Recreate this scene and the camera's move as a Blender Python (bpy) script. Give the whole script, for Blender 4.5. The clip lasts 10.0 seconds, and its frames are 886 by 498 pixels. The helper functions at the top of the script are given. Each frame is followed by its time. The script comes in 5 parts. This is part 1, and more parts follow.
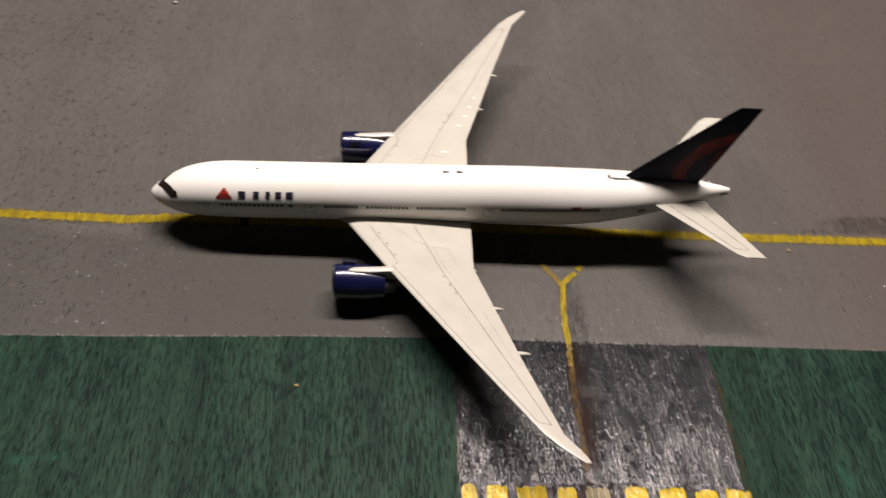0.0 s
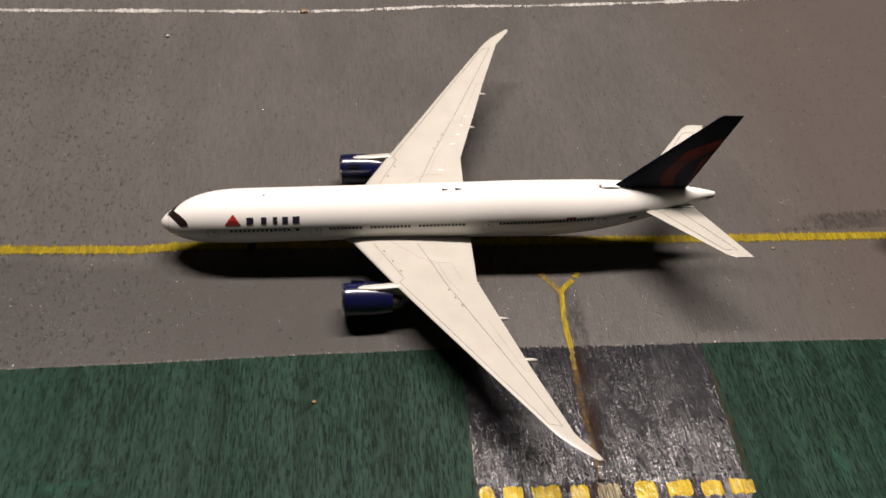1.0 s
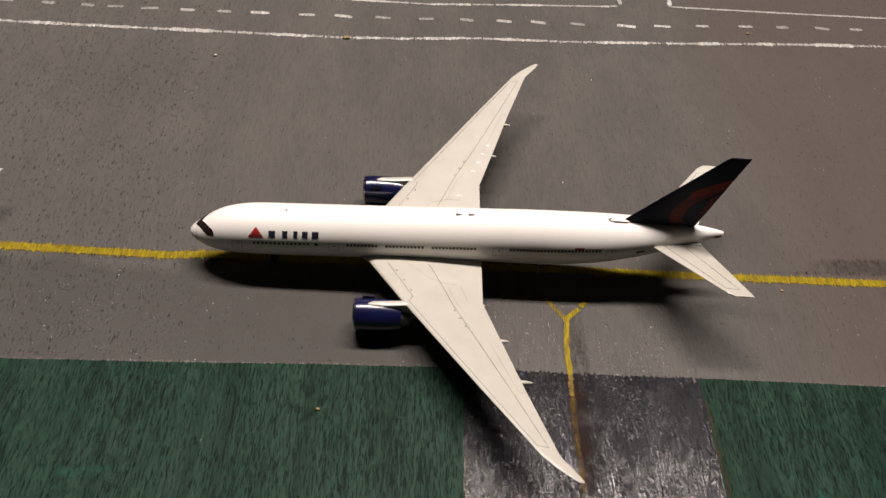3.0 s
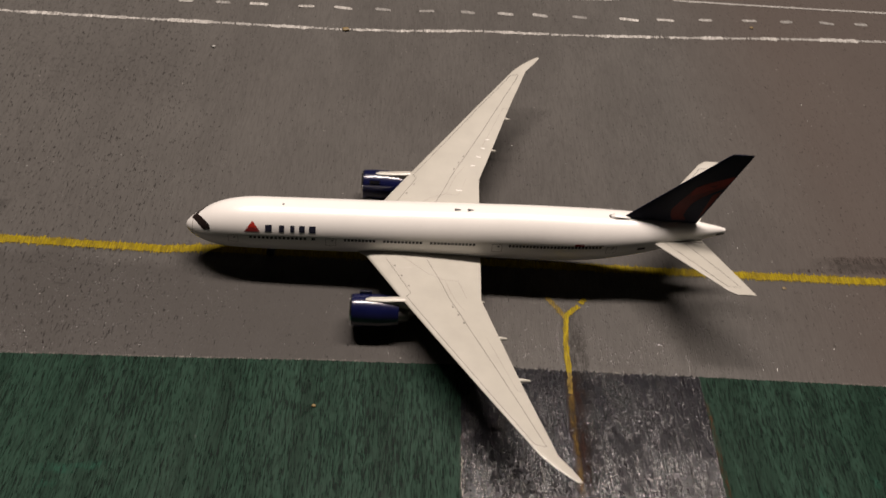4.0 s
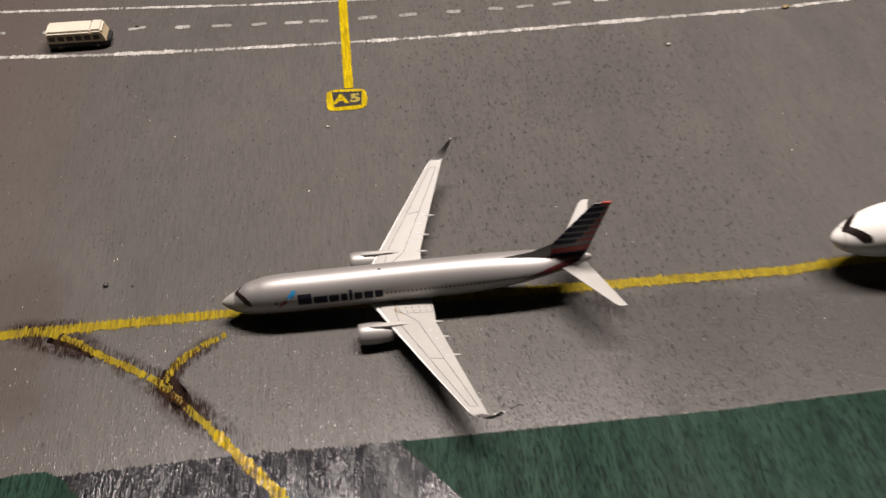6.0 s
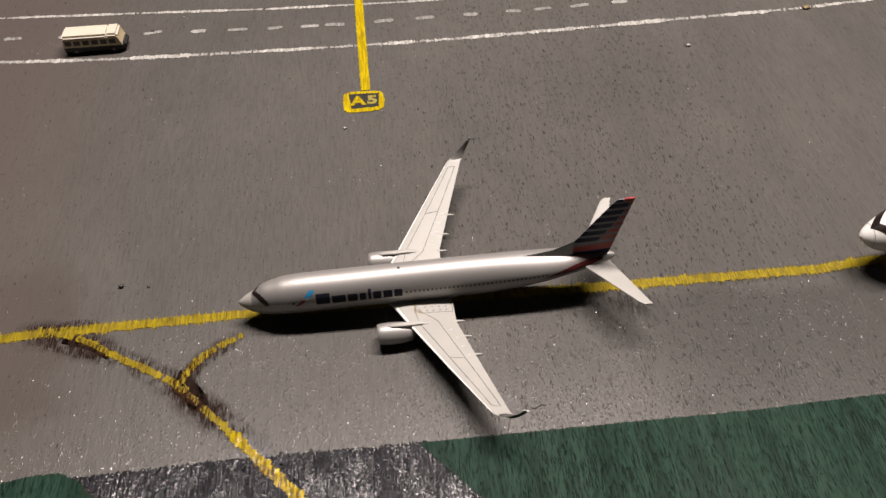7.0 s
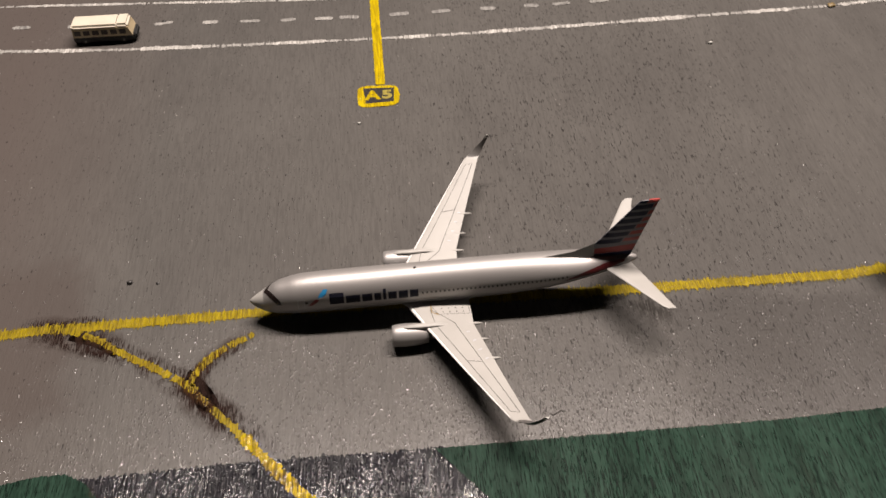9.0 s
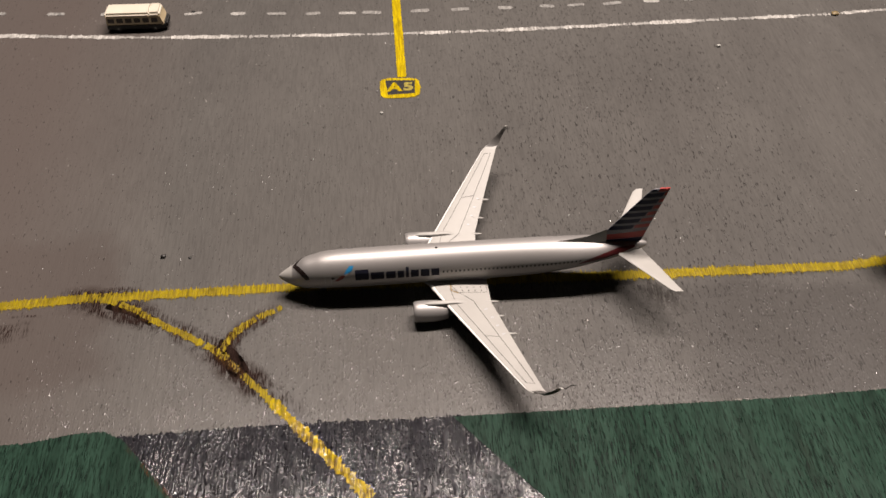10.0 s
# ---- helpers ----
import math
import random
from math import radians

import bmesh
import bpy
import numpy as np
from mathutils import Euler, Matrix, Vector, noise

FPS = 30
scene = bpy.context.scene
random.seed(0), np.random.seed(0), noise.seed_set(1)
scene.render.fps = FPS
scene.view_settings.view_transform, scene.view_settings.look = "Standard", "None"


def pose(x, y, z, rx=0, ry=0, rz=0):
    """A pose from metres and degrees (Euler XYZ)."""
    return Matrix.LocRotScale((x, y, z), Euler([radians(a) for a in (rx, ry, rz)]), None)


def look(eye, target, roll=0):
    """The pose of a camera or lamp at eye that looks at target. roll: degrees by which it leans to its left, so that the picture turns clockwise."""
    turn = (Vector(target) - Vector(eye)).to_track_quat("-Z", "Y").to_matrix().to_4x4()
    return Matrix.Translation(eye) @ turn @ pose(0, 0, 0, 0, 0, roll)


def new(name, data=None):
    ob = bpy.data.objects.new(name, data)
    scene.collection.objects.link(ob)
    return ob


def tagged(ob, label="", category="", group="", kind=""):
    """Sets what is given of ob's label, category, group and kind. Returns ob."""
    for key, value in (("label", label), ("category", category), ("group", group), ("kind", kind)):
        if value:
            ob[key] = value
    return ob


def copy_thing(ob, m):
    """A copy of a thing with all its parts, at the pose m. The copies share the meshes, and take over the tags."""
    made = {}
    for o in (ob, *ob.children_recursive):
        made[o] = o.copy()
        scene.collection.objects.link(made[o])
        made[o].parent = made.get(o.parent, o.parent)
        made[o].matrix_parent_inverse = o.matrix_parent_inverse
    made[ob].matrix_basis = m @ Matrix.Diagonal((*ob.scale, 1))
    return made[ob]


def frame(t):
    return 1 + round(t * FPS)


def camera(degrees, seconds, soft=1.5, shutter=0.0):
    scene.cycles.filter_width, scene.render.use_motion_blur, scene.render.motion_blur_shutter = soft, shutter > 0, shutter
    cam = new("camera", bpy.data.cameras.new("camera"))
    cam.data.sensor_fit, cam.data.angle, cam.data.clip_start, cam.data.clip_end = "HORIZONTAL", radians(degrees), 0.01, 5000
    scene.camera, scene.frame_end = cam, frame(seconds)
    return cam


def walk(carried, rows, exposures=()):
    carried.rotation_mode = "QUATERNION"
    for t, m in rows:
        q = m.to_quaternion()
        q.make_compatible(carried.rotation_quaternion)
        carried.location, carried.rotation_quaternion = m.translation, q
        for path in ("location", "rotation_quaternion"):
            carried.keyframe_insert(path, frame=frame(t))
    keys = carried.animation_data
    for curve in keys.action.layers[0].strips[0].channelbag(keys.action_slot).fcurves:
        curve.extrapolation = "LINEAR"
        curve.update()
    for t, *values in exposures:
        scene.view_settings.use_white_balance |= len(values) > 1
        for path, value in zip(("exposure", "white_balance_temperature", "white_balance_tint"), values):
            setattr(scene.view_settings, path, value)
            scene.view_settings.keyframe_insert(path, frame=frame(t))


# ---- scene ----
cam = camera(51.0, 10.0, soft=1.5, shutter=0.7)
PATH = [
    (0, (0.05795, -0.18269, 0.18827), (0.07880, -0.01335, 0.00555), 7.32),
    (0.5, (0.05342, -0.18234, 0.18744), (0.08508, -0.01520, 0.00424), 7.64),
    (1, (0.04998, -0.18845, 0.19595), (0.07707, -0.01737, 0.01568), 5.90),
    (1.5, (0.05362, -0.19130, 0.20101), (0.07737, -0.01941, 0.02103), 5.36),
    (2, (0.05551, -0.18880, 0.20542), (0.07507, -0.01462, 0.02715), 4.88),
    (2.5, (0.05723, -0.19580, 0.20427), (0.07170, -0.01953, 0.02758), 5.75),
    (2.7, (0.05918, -0.19782, 0.20417), (0.07198, -0.02100, 0.02790), 5.54),
    (3.8, (0.06497, -0.19312, 0.20317), (0.07531, -0.01799, 0.02506), 5.95),
    (4, (0.06265, -0.19427, 0.20260), (0.07424, -0.01918, 0.02452), 5.96),
    (4.2, (0.05738, -0.19459, 0.19899), (0.07001, -0.02018, 0.02032), 5.95),
    (4.4, (0.02896, -0.19962, 0.19883), (0.05065, -0.02419, 0.02142), 8.27),
    (4.5, (0.01355, -0.20535, 0.20480), (0.03534, -0.03069, 0.02578), 7.96),
    (4.6, (0.00201, -0.21610, 0.20867), (0.02440, -0.04064, 0.03122), 7.67),
    (4.8, (-0.04347, -0.22850, 0.23130), (-0.01205, -0.05330, 0.05575), 8.39),
    (5, (-0.07748, -0.24089, 0.23138), (-0.04348, -0.05800, 0.06436), 6.72),
    (5.2, (-0.09793, -0.23384, 0.23305), (-0.06318, -0.04920, 0.06811), 6.04),
    (5.3, (-0.10512, -0.22567, 0.23277), (-0.07120, -0.04046, 0.06831), 5.58),
    (5.4, (-0.10607, -0.21709, 0.22506), (-0.07543, -0.02971, 0.06184), 4.12),
    (5.5, (-0.10735, -0.20385, 0.21980), (-0.08137, -0.02064, 0.05052), 2.59),
    (5.6, (-0.11206, -0.19310, 0.21070), (-0.08889, -0.01003, 0.04145), 2.01),
    (5.7, (-0.11156, -0.17777, 0.19845), (-0.09264, 0.00390, 0.02775), 1.08),
    (5.8, (-0.11085, -0.16902, 0.18946), (-0.09534, 0.01004, 0.01537), -0.16),
    (6, (-0.11606, -0.15811, 0.18769), (-0.10008, 0.01261, 0.00502), -1.08),
    (6.2, (-0.11525, -0.15511, 0.17877), (-0.10332, 0.01837, -0.00106), -2.19),
    (7.3, (-0.12034, -0.15950, 0.18179), (-0.10682, 0.01476, 0.00305), -1.91),
    (7.5, (-0.12123, -0.15707, 0.17948), (-0.11108, 0.01606, -0.00059), -2.13),
    (8, (-0.11806, -0.15995, 0.17403), (-0.10897, 0.01122, -0.00796), -1.94),
    (8.5, (-0.11985, -0.15395, 0.17851), (-0.11094, 0.01738, -0.00333), -2.84),
    (9, (-0.12112, -0.15330, 0.17762), (-0.10914, 0.02017, -0.00200), -1.49),
    (9.5, (-0.12599, -0.16252, 0.18300), (-0.11333, 0.01324, 0.00566), -0.24),
    (10, (-0.12820, -0.16578, 0.18262), (-0.11518, 0.00852, 0.00388), 0.23),
]
EXPOSURE = [(0, 0.0, 6520, 10), (2.5, 0.0, 6520, 10), (3.6, -0.33, 6650, 10.5), (4.0, -0.42, 6750, 11), (4.5, -0.45, 6800, 10.5), (5.0, -0.5, 6700, 11), (5.5, -0.3, 6600, 10.5), (6.0, 0.1, 6450, 10), (7.5, 0.12, 6520, 10), (8.5, 0.14, 6660, 11), (10, 0.14, 6660, 11)]
walk(cam, [(t, look(eye, target, roll)) for t, eye, target, roll in PATH], EXPOSURE)

# ---- world and light ----
MM = 0.001
world = bpy.data.worlds.new("world")
world.use_nodes = True
world.node_tree.nodes["Background"].inputs["Color"].default_value = (0.9, 0.95, 1.0, 1)
world.node_tree.nodes["Background"].inputs["Strength"].default_value = 0.0005
scene.world = world
lamp_data = bpy.data.lights.new("tube_light", "AREA")
lamp_data.shape, lamp_data.size, lamp_data.size_y = "RECTANGLE", 0.98, 0.10
lamp_data.energy, lamp_data.color = 32.4, (1.0, 0.88, 0.815)
lamp = new("tube_light", lamp_data)
lamp.matrix_world = look((0.11, 0.31, 1.05), (0.11, 0.03, 0.0))


# ---- materials ----
class Nodes:
    """A small builder of node materials."""

    def __init__(self, name):
        self.m = bpy.data.materials.new(name)
        self.m.use_nodes = True
        self.t = self.m.node_tree
        self.b = self.t.nodes["Principled BSDF"]
        self.c = self.n("ShaderNodeTexCoord").outputs["Object"]

    def n(self, kind, **sets):
        node = self.t.nodes.new(kind)
        for k, v in sets.items():
            if k in ("blend_type", "data_type", "operation", "feature", "interpolation_type"):
                if k == "blend_type":
                    node.blend_type = v
                elif k == "data_type":
                    node.data_type = v
                elif k == "operation":
                    node.operation = v
                elif k == "feature":
                    node.feature = v
        return node

    def put(self, socket, value):
        if hasattr(value, "is_output"):
            self.t.links.new(value, socket)
        elif isinstance(value, (tuple, list)) and len(value) == 3 and socket.type == "RGBA":
            socket.default_value = (*value, 1)
        else:
            socket.default_value = value

    def coords(self, sx, sy, sz, shift=0.0):
        node = self.n("ShaderNodeMapping")
        self.put(node.inputs["Vector"], self.c)
        node.inputs["Scale"].default_value = (sx, sy, sz)
        node.inputs["Location"].default_value = (shift, shift * 0.7, shift * 0.3)
        return node.outputs["Vector"]

    def noise(self, sx, sy, sz, detail=3.0, rough=0.55, shift=0.0):
        node = self.n("ShaderNodeTexNoise")
        self.put(node.inputs["Vector"], self.coords(sx, sy, sz, shift))
        node.inputs["Scale"].default_value = 1.0
        node.inputs["Detail"].default_value = detail
        node.inputs["Roughness"].default_value = rough
        return node.outputs["Fac"]

    def cells(self, sx, sy, sz, shift=0.0):
        node = self.n("ShaderNodeTexVoronoi")
        self.put(node.inputs["Vector"], self.coords(sx, sy, sz, shift))
        node.inputs["Scale"].default_value = 1.0
        return node.outputs["Distance"], node.outputs["Color"]

    def span(self, value, a, b, c=0.0, d=1.0):
        node = self.n("ShaderNodeMapRange")
        self.put(node.inputs["Value"], value)
        for k, v in zip(("From Min", "From Max", "To Min", "To Max"), (a, b, c, d)):
            node.inputs[k].default_value = v
        return node.outputs["Result"]

    def calc(self, op, a, b=0.0):
        node = self.n("ShaderNodeMath", operation=op)
        self.put(node.inputs[0], a)
        self.put(node.inputs[1], b)
        return node.outputs[0]

    def blend(self, fac, a, b):
        node = self.n("ShaderNodeMix", data_type="FLOAT")
        for socket, value in zip(node.inputs[0:1] + node.inputs[2:4], (fac, a, b)):
            self.put(socket, value)
        return node.outputs[0]

    def mix(self, fac, a, b, blend="MIX"):
        node = self.n("ShaderNodeMix", data_type="RGBA", blend_type=blend)
        self.put(node.inputs["Factor"], fac)
        self.put(node.inputs[6], a)
        self.put(node.inputs[7], b)
        return node.outputs[2]

    def bump(self, height, depth, strength=1.0):
        node = self.n("ShaderNodeBump")
        self.put(node.inputs["Height"], height)
        node.inputs["Distance"].default_value = depth
        node.inputs["Strength"].default_value = strength
        self.put(self.b.inputs["Normal"], node.outputs["Normal"])
        return node

    def set(self, **values):
        for k, v in values.items():
            self.put(self.b.inputs[k.replace("_", " ")], v)
        return self.m


def paint(name, colour, rough=0.35, metal=0.0, coat=0.0, vary=0.06, depth=0.00001, grain=1500, gloss=0.5):
    """Sprayed or moulded paint: slight mottling, faint orange peel."""
    k = Nodes(name)
    blot = k.noise(160, 160, 160, 3)
    fine = k.noise(grain, grain, grain, 2, shift=3)
    dark = tuple(c * (1 - 2 * vary) for c in colour)
    light = tuple(min(1, c * (1 + vary)) for c in colour)
    k.bump(fine, depth, 0.5)
    return k.set(Base_Color=k.mix(k.span(blot, 0.3, 0.7), dark, light), Metallic=metal, Coat_Weight=coat, Coat_Roughness=0.12, Specular_IOR_Level=gloss,
                 Roughness=k.span(fine, 0.3, 0.7, rough * 0.85, rough * 1.15))


def board_paint(name, dark, light, pit, pits=0.5, pit_share=0.5, pit_grain=(2600, 400), pit_keep=(900, 480), keep_from=0.46, least=0.15, rough=0.35, depth=0.00008, grit=0.5, streak=0.35, groove=0.45, beads=2.0, bead_share=0.3, bead_cell=(1400, 800), shine=0.1, gloss=0.1, bead_gloss=0.5, ridge=0.4, flecks=0.0, length=1.0, patches=False, grit_cell=(2600, 1300), clump=0.0, lanes=0.0):
    """Brushed paint over plywood, with the grain along y showing as fine pits, streaks and ridges, and small glossy beads."""
    k = Nodes(name)
    large = k.noise(9, 9, 9, 4, shift=2)
    mid = k.noise(70, 28, 70, 4, shift=5)
    grain = k.noise(2000, 150 / length, 2000, 3, 0.6, shift=1)
    pale = k.noise(2300, 260, 2300, 2, 0.5, shift=51)
    fine = k.noise(grit_cell[0], grit_cell[1], grit_cell[0], 2, 0.45, shift=8)
    comb = k.noise(2400, 200, 2400, 1, 0.4, shift=12)
    col = k.mix(k.span(large, 0.3, 0.7), dark, light)
    col = k.mix(k.span(k.noise(32, 20, 32, 3, shift=71), 0.35, 0.65, 0, 0.5), col, light)
    col = k.mix(k.span(mid, 0.35, 0.75, 0, 0.45), col, tuple(c * 0.78 for c in dark))
    col = k.mix(k.span(grain, 0.47, 0.62, 0, streak), col, tuple(c * groove for c in dark))
    col = k.mix(k.span(pale, 0.56, 0.68, 0, streak * 0.5), col, tuple(c * 1.5 for c in light))
    if lanes:
        lane = k.noise(230, 9, 230, 3, 0.6, shift=95)
        col = k.mix(k.span(lane, 0.46, 0.62, 0, lanes), col, tuple(c * 0.45 for c in dark))
        col = k.mix(k.span(lane, 0.44, 0.32, 0, lanes * 0.6), col, light)
    # pits: slits along the grain
    tick = k.noise(pit_grain[0], pit_grain[1], 2500, 2, 0.5, shift=4)
    keep = k.span(k.noise(pit_keep[0], pit_keep[1], 900, 1, shift=21), keep_from, keep_from + 0.08)
    spread = k.span(k.noise(30, 20, 30, 3, shift=11), 0.36, 0.64, pit_share * least, pit_share)
    shine_spread = k.span(k.noise(45, 30, 45, 3, shift=41), 0.38, 0.62, bead_share * 0.25, bead_share)
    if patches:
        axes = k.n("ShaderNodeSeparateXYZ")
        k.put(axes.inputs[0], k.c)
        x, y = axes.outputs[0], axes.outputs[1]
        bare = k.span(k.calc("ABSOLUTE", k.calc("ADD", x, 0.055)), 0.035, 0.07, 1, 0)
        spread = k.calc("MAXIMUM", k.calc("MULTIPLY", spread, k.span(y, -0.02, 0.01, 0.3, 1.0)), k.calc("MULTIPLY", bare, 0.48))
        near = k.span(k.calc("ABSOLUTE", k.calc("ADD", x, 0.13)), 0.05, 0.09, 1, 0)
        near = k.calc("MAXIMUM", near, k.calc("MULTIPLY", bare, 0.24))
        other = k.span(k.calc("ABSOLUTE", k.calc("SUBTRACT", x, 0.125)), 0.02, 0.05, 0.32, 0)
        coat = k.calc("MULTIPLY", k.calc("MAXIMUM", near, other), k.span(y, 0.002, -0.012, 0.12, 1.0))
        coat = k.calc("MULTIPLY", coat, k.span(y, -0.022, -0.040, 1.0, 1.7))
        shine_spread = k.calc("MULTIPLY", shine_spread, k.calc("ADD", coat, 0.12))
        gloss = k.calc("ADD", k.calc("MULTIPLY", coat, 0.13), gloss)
        # darker on the strip between the planes, and a browner coat at the far end of the taxiway
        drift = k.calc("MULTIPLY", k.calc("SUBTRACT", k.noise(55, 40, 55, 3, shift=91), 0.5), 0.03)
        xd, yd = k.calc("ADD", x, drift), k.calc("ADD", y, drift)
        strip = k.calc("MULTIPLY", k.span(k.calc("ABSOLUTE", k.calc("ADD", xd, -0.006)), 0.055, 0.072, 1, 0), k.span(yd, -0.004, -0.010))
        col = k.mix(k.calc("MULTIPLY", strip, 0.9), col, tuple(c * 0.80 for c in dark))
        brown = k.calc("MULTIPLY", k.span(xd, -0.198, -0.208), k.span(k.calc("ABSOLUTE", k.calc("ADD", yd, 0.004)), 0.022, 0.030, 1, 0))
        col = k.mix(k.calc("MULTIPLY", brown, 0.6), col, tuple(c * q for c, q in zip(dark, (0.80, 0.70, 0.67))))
        # the lens's reddish edge tint and falloff, put into both ends of the board
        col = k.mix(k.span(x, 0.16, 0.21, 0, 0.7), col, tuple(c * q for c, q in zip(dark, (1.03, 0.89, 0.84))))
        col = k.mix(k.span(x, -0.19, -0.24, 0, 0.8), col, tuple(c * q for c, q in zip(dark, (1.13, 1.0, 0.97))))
    rise = k.calc("SUBTRACT", tick, k.span(spread, 0, 1, 0.68, 0.52))
    hole = k.calc("MULTIPLY", k.span(rise, 0.0, 0.035), keep)
    col = k.mix(k.calc("MULTIPLY", hole, pits), col, pit)
    if flecks:
        d2, c2 = k.cells(420, 420, 420, 9)
        pick = k.span(k.noise(60, 60, 60, 2, shift=31), 0.60, 0.66)
        fleck = k.calc("MULTIPLY", k.span(d2, 0.05, 0.10, flecks, 0), pick)
        col = k.mix(fleck, col, tuple(min(0.5, c * 5) for c in light))
    # beads of thick paint
    d3, c3 = k.cells(bead_cell[0], bead_cell[1], 1500, 17)
    luck = k.n("ShaderNodeSeparateXYZ")
    k.put(luck.inputs[0], c3)
    dome = k.calc("SUBTRACT", 1.0, k.calc("POWER", k.calc("DIVIDE", d3, 0.40), 2.0))
    bead = k.calc("MULTIPLY", k.calc("MAXIMUM", dome, 0.0), k.calc("LESS_THAN", luck.outputs[0], shine_spread))
    bead = k.calc("MULTIPLY", bead, k.span(k.noise(3400, 1900, 3400, 2, 0.5, shift=81), 0.40, 0.56))
    film = k.calc("MULTIPLY", k.span(bead, 0.0, 0.15), k.span(luck.outputs[1], 0.0, 1.0, 0.12, 1.0))
    height = k.calc("ADD", k.calc("MULTIPLY", comb, ridge), k.calc("MULTIPLY", fine, grit))
    height = k.calc("ADD", height, k.calc("MULTIPLY", bead, beads))
    height = k.calc("SUBTRACT", height, k.calc("MULTIPLY", hole, 0.8))
    k.bump(height, depth, 1.0)
    if clump:
        patch = k.calc("ADD", k.noise(150, 70, 150, 3, 0.6, shift=33), k.calc("MULTIPLY", k.noise(700, 300, 700, 2, 0.5, shift=34), 0.6))
        gloss = k.span(patch, 0.62, 0.98, gloss * (1 - clump), gloss * (1 + clump))
        bead_gloss = k.span(patch, 0.62, 0.98, bead_gloss * (1 - clump), bead_gloss)
    wet = k.calc("MULTIPLY", k.span(mid, 0.3, 0.7, 0.85, 1.15), rough)
    wet = k.calc("ADD", k.calc("MULTIPLY", wet, k.calc("SUBTRACT", 1.0, film)), k.calc("MULTIPLY", film, shine))
    return k.set(Base_Color=col, Roughness=wet, Specular_IOR_Level=k.blend(film, gloss, bead_gloss))


def line_paint(name, colour, worn, wear=0.5, rough=0.4, scale=1.0, gloss=0.2, lumps=0.0):
    """Hand-brushed marking paint, thin where the bristles and the grain left gaps."""
    k = Nodes(name)
    grain = k.noise(1900 * scale, 170, 1900, 3, 0.6, shift=6)
    blot = k.noise(120, 120, 120, 3, shift=7)
    thin = k.calc("MULTIPLY", k.span(grain, 0.43, 0.56), k.span(blot, 0.3, 0.6, 0.45, 1.0))
    tone = k.mix(k.span(blot, 0.3, 0.7), tuple(c * 0.78 for c in colour), colour)
    relief = k.calc("ADD", grain, k.noise(2500, 1500, 2500, 2))
    k.bump(k.calc("ADD", relief, k.calc("MULTIPLY", k.noise(700, 450, 700, 2, shift=61), lumps)), 0.00016)
    stain = k.span(k.noise(500, 170, 500, 3, 0.6, shift=62), 0.52, 0.68, 0, 0.6)
    col = k.mix(k.calc("MULTIPLY", thin, wear), tone, worn)
    return k.set(Base_Color=k.mix(k.calc("MULTIPLY", stain, wear), col, tuple(c * 0.6 for c in worn)), Roughness=rough, Specular_IOR_Level=gloss)


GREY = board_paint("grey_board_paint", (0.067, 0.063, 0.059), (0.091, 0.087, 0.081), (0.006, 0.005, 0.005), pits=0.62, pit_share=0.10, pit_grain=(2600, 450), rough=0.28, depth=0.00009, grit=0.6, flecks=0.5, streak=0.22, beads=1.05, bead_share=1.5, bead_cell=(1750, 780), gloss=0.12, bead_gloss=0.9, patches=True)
GREEN = board_paint("green_field_paint", (0.0078, 0.0280, 0.0170), (0.0180, 0.0425, 0.0295), (0.0016, 0.0050, 0.0036), pits=0.82, pit_share=1.2, least=0.4, pit_grain=(4300, 290), pit_keep=(1500, 300), keep_from=0.40, rough=0.5, depth=0.00010, grit=0.4, streak=0.65, groove=0.25, beads=0.5, bead_share=0.008, gloss=0.05, bead_gloss=0.2, length=0.5, lanes=0.55)
BLACK = board_paint("black_asphalt_paint", (0.0085, 0.0085, 0.0105), (0.015, 0.015, 0.018), (0.002, 0.002, 0.003), pits=0.8, pit_share=0.6, pit_grain=(2200, 430), rough=0.16, depth=0.00014, grit=0.7, streak=0.4, beads=1.0, bead_share=0.9, bead_cell=(2300, 1050), shine=0.055, gloss=0.38, bead_gloss=1.0, ridge=1.6, grit_cell=(3300, 1600), clump=0.7)
YELLOW = line_paint("yellow_line_paint", (0.275, 0.207, 0.003), (0.085, 0.058, 0.008), wear=0.75, scale=1.5, gloss=0.12, lumps=0.6, rough=0.36)
YELLOW_THICK = line_paint("thick_yellow_paint", (0.46, 0.345, 0.006), (0.20, 0.135, 0.006), wear=0.7, rough=0.12, gloss=0.3, lumps=3.5)
YELLOW_LEAD = line_paint("worn_yellow_paint", (0.42, 0.31, 0.006), (0.07, 0.048, 0.006), wear=1.0, rough=0.12, gloss=0.3, lumps=3.0, scale=0.8)
OLIVE_LETTER = line_paint("dull_olive_letter_paint", (0.30, 0.25, 0.05), (0.14, 0.11, 0.03), wear=0.5)
YELLOW_THIN = line_paint("thin_yellow_paint", (0.2312, 0.1564, 0.0068), (0.0272, 0.01768, 0.00816), wear=0.95)
WHITE_LINE = line_paint("white_line_paint", (0.5032, 0.4896, 0.4624), (0.17, 0.1632, 0.1496), wear=0.85, gloss=0.4, lumps=1.5, rough=0.25)
DULL_DASH = line_paint("dull_worn_dash_paint", (0.20, 0.17, 0.075), (0.05, 0.035, 0.025), wear=1.0, rough=0.15, gloss=0.2, lumps=3.0)
DIM_DASH = line_paint("dim_grey_dash_paint", (0.27, 0.265, 0.25), (0.12, 0.115, 0.11), wear=0.8)
WHITE_DASH = line_paint("white_dash_paint", (0.3536, 0.3468, 0.3264), (0.1496, 0.1428, 0.136), wear=0.75)
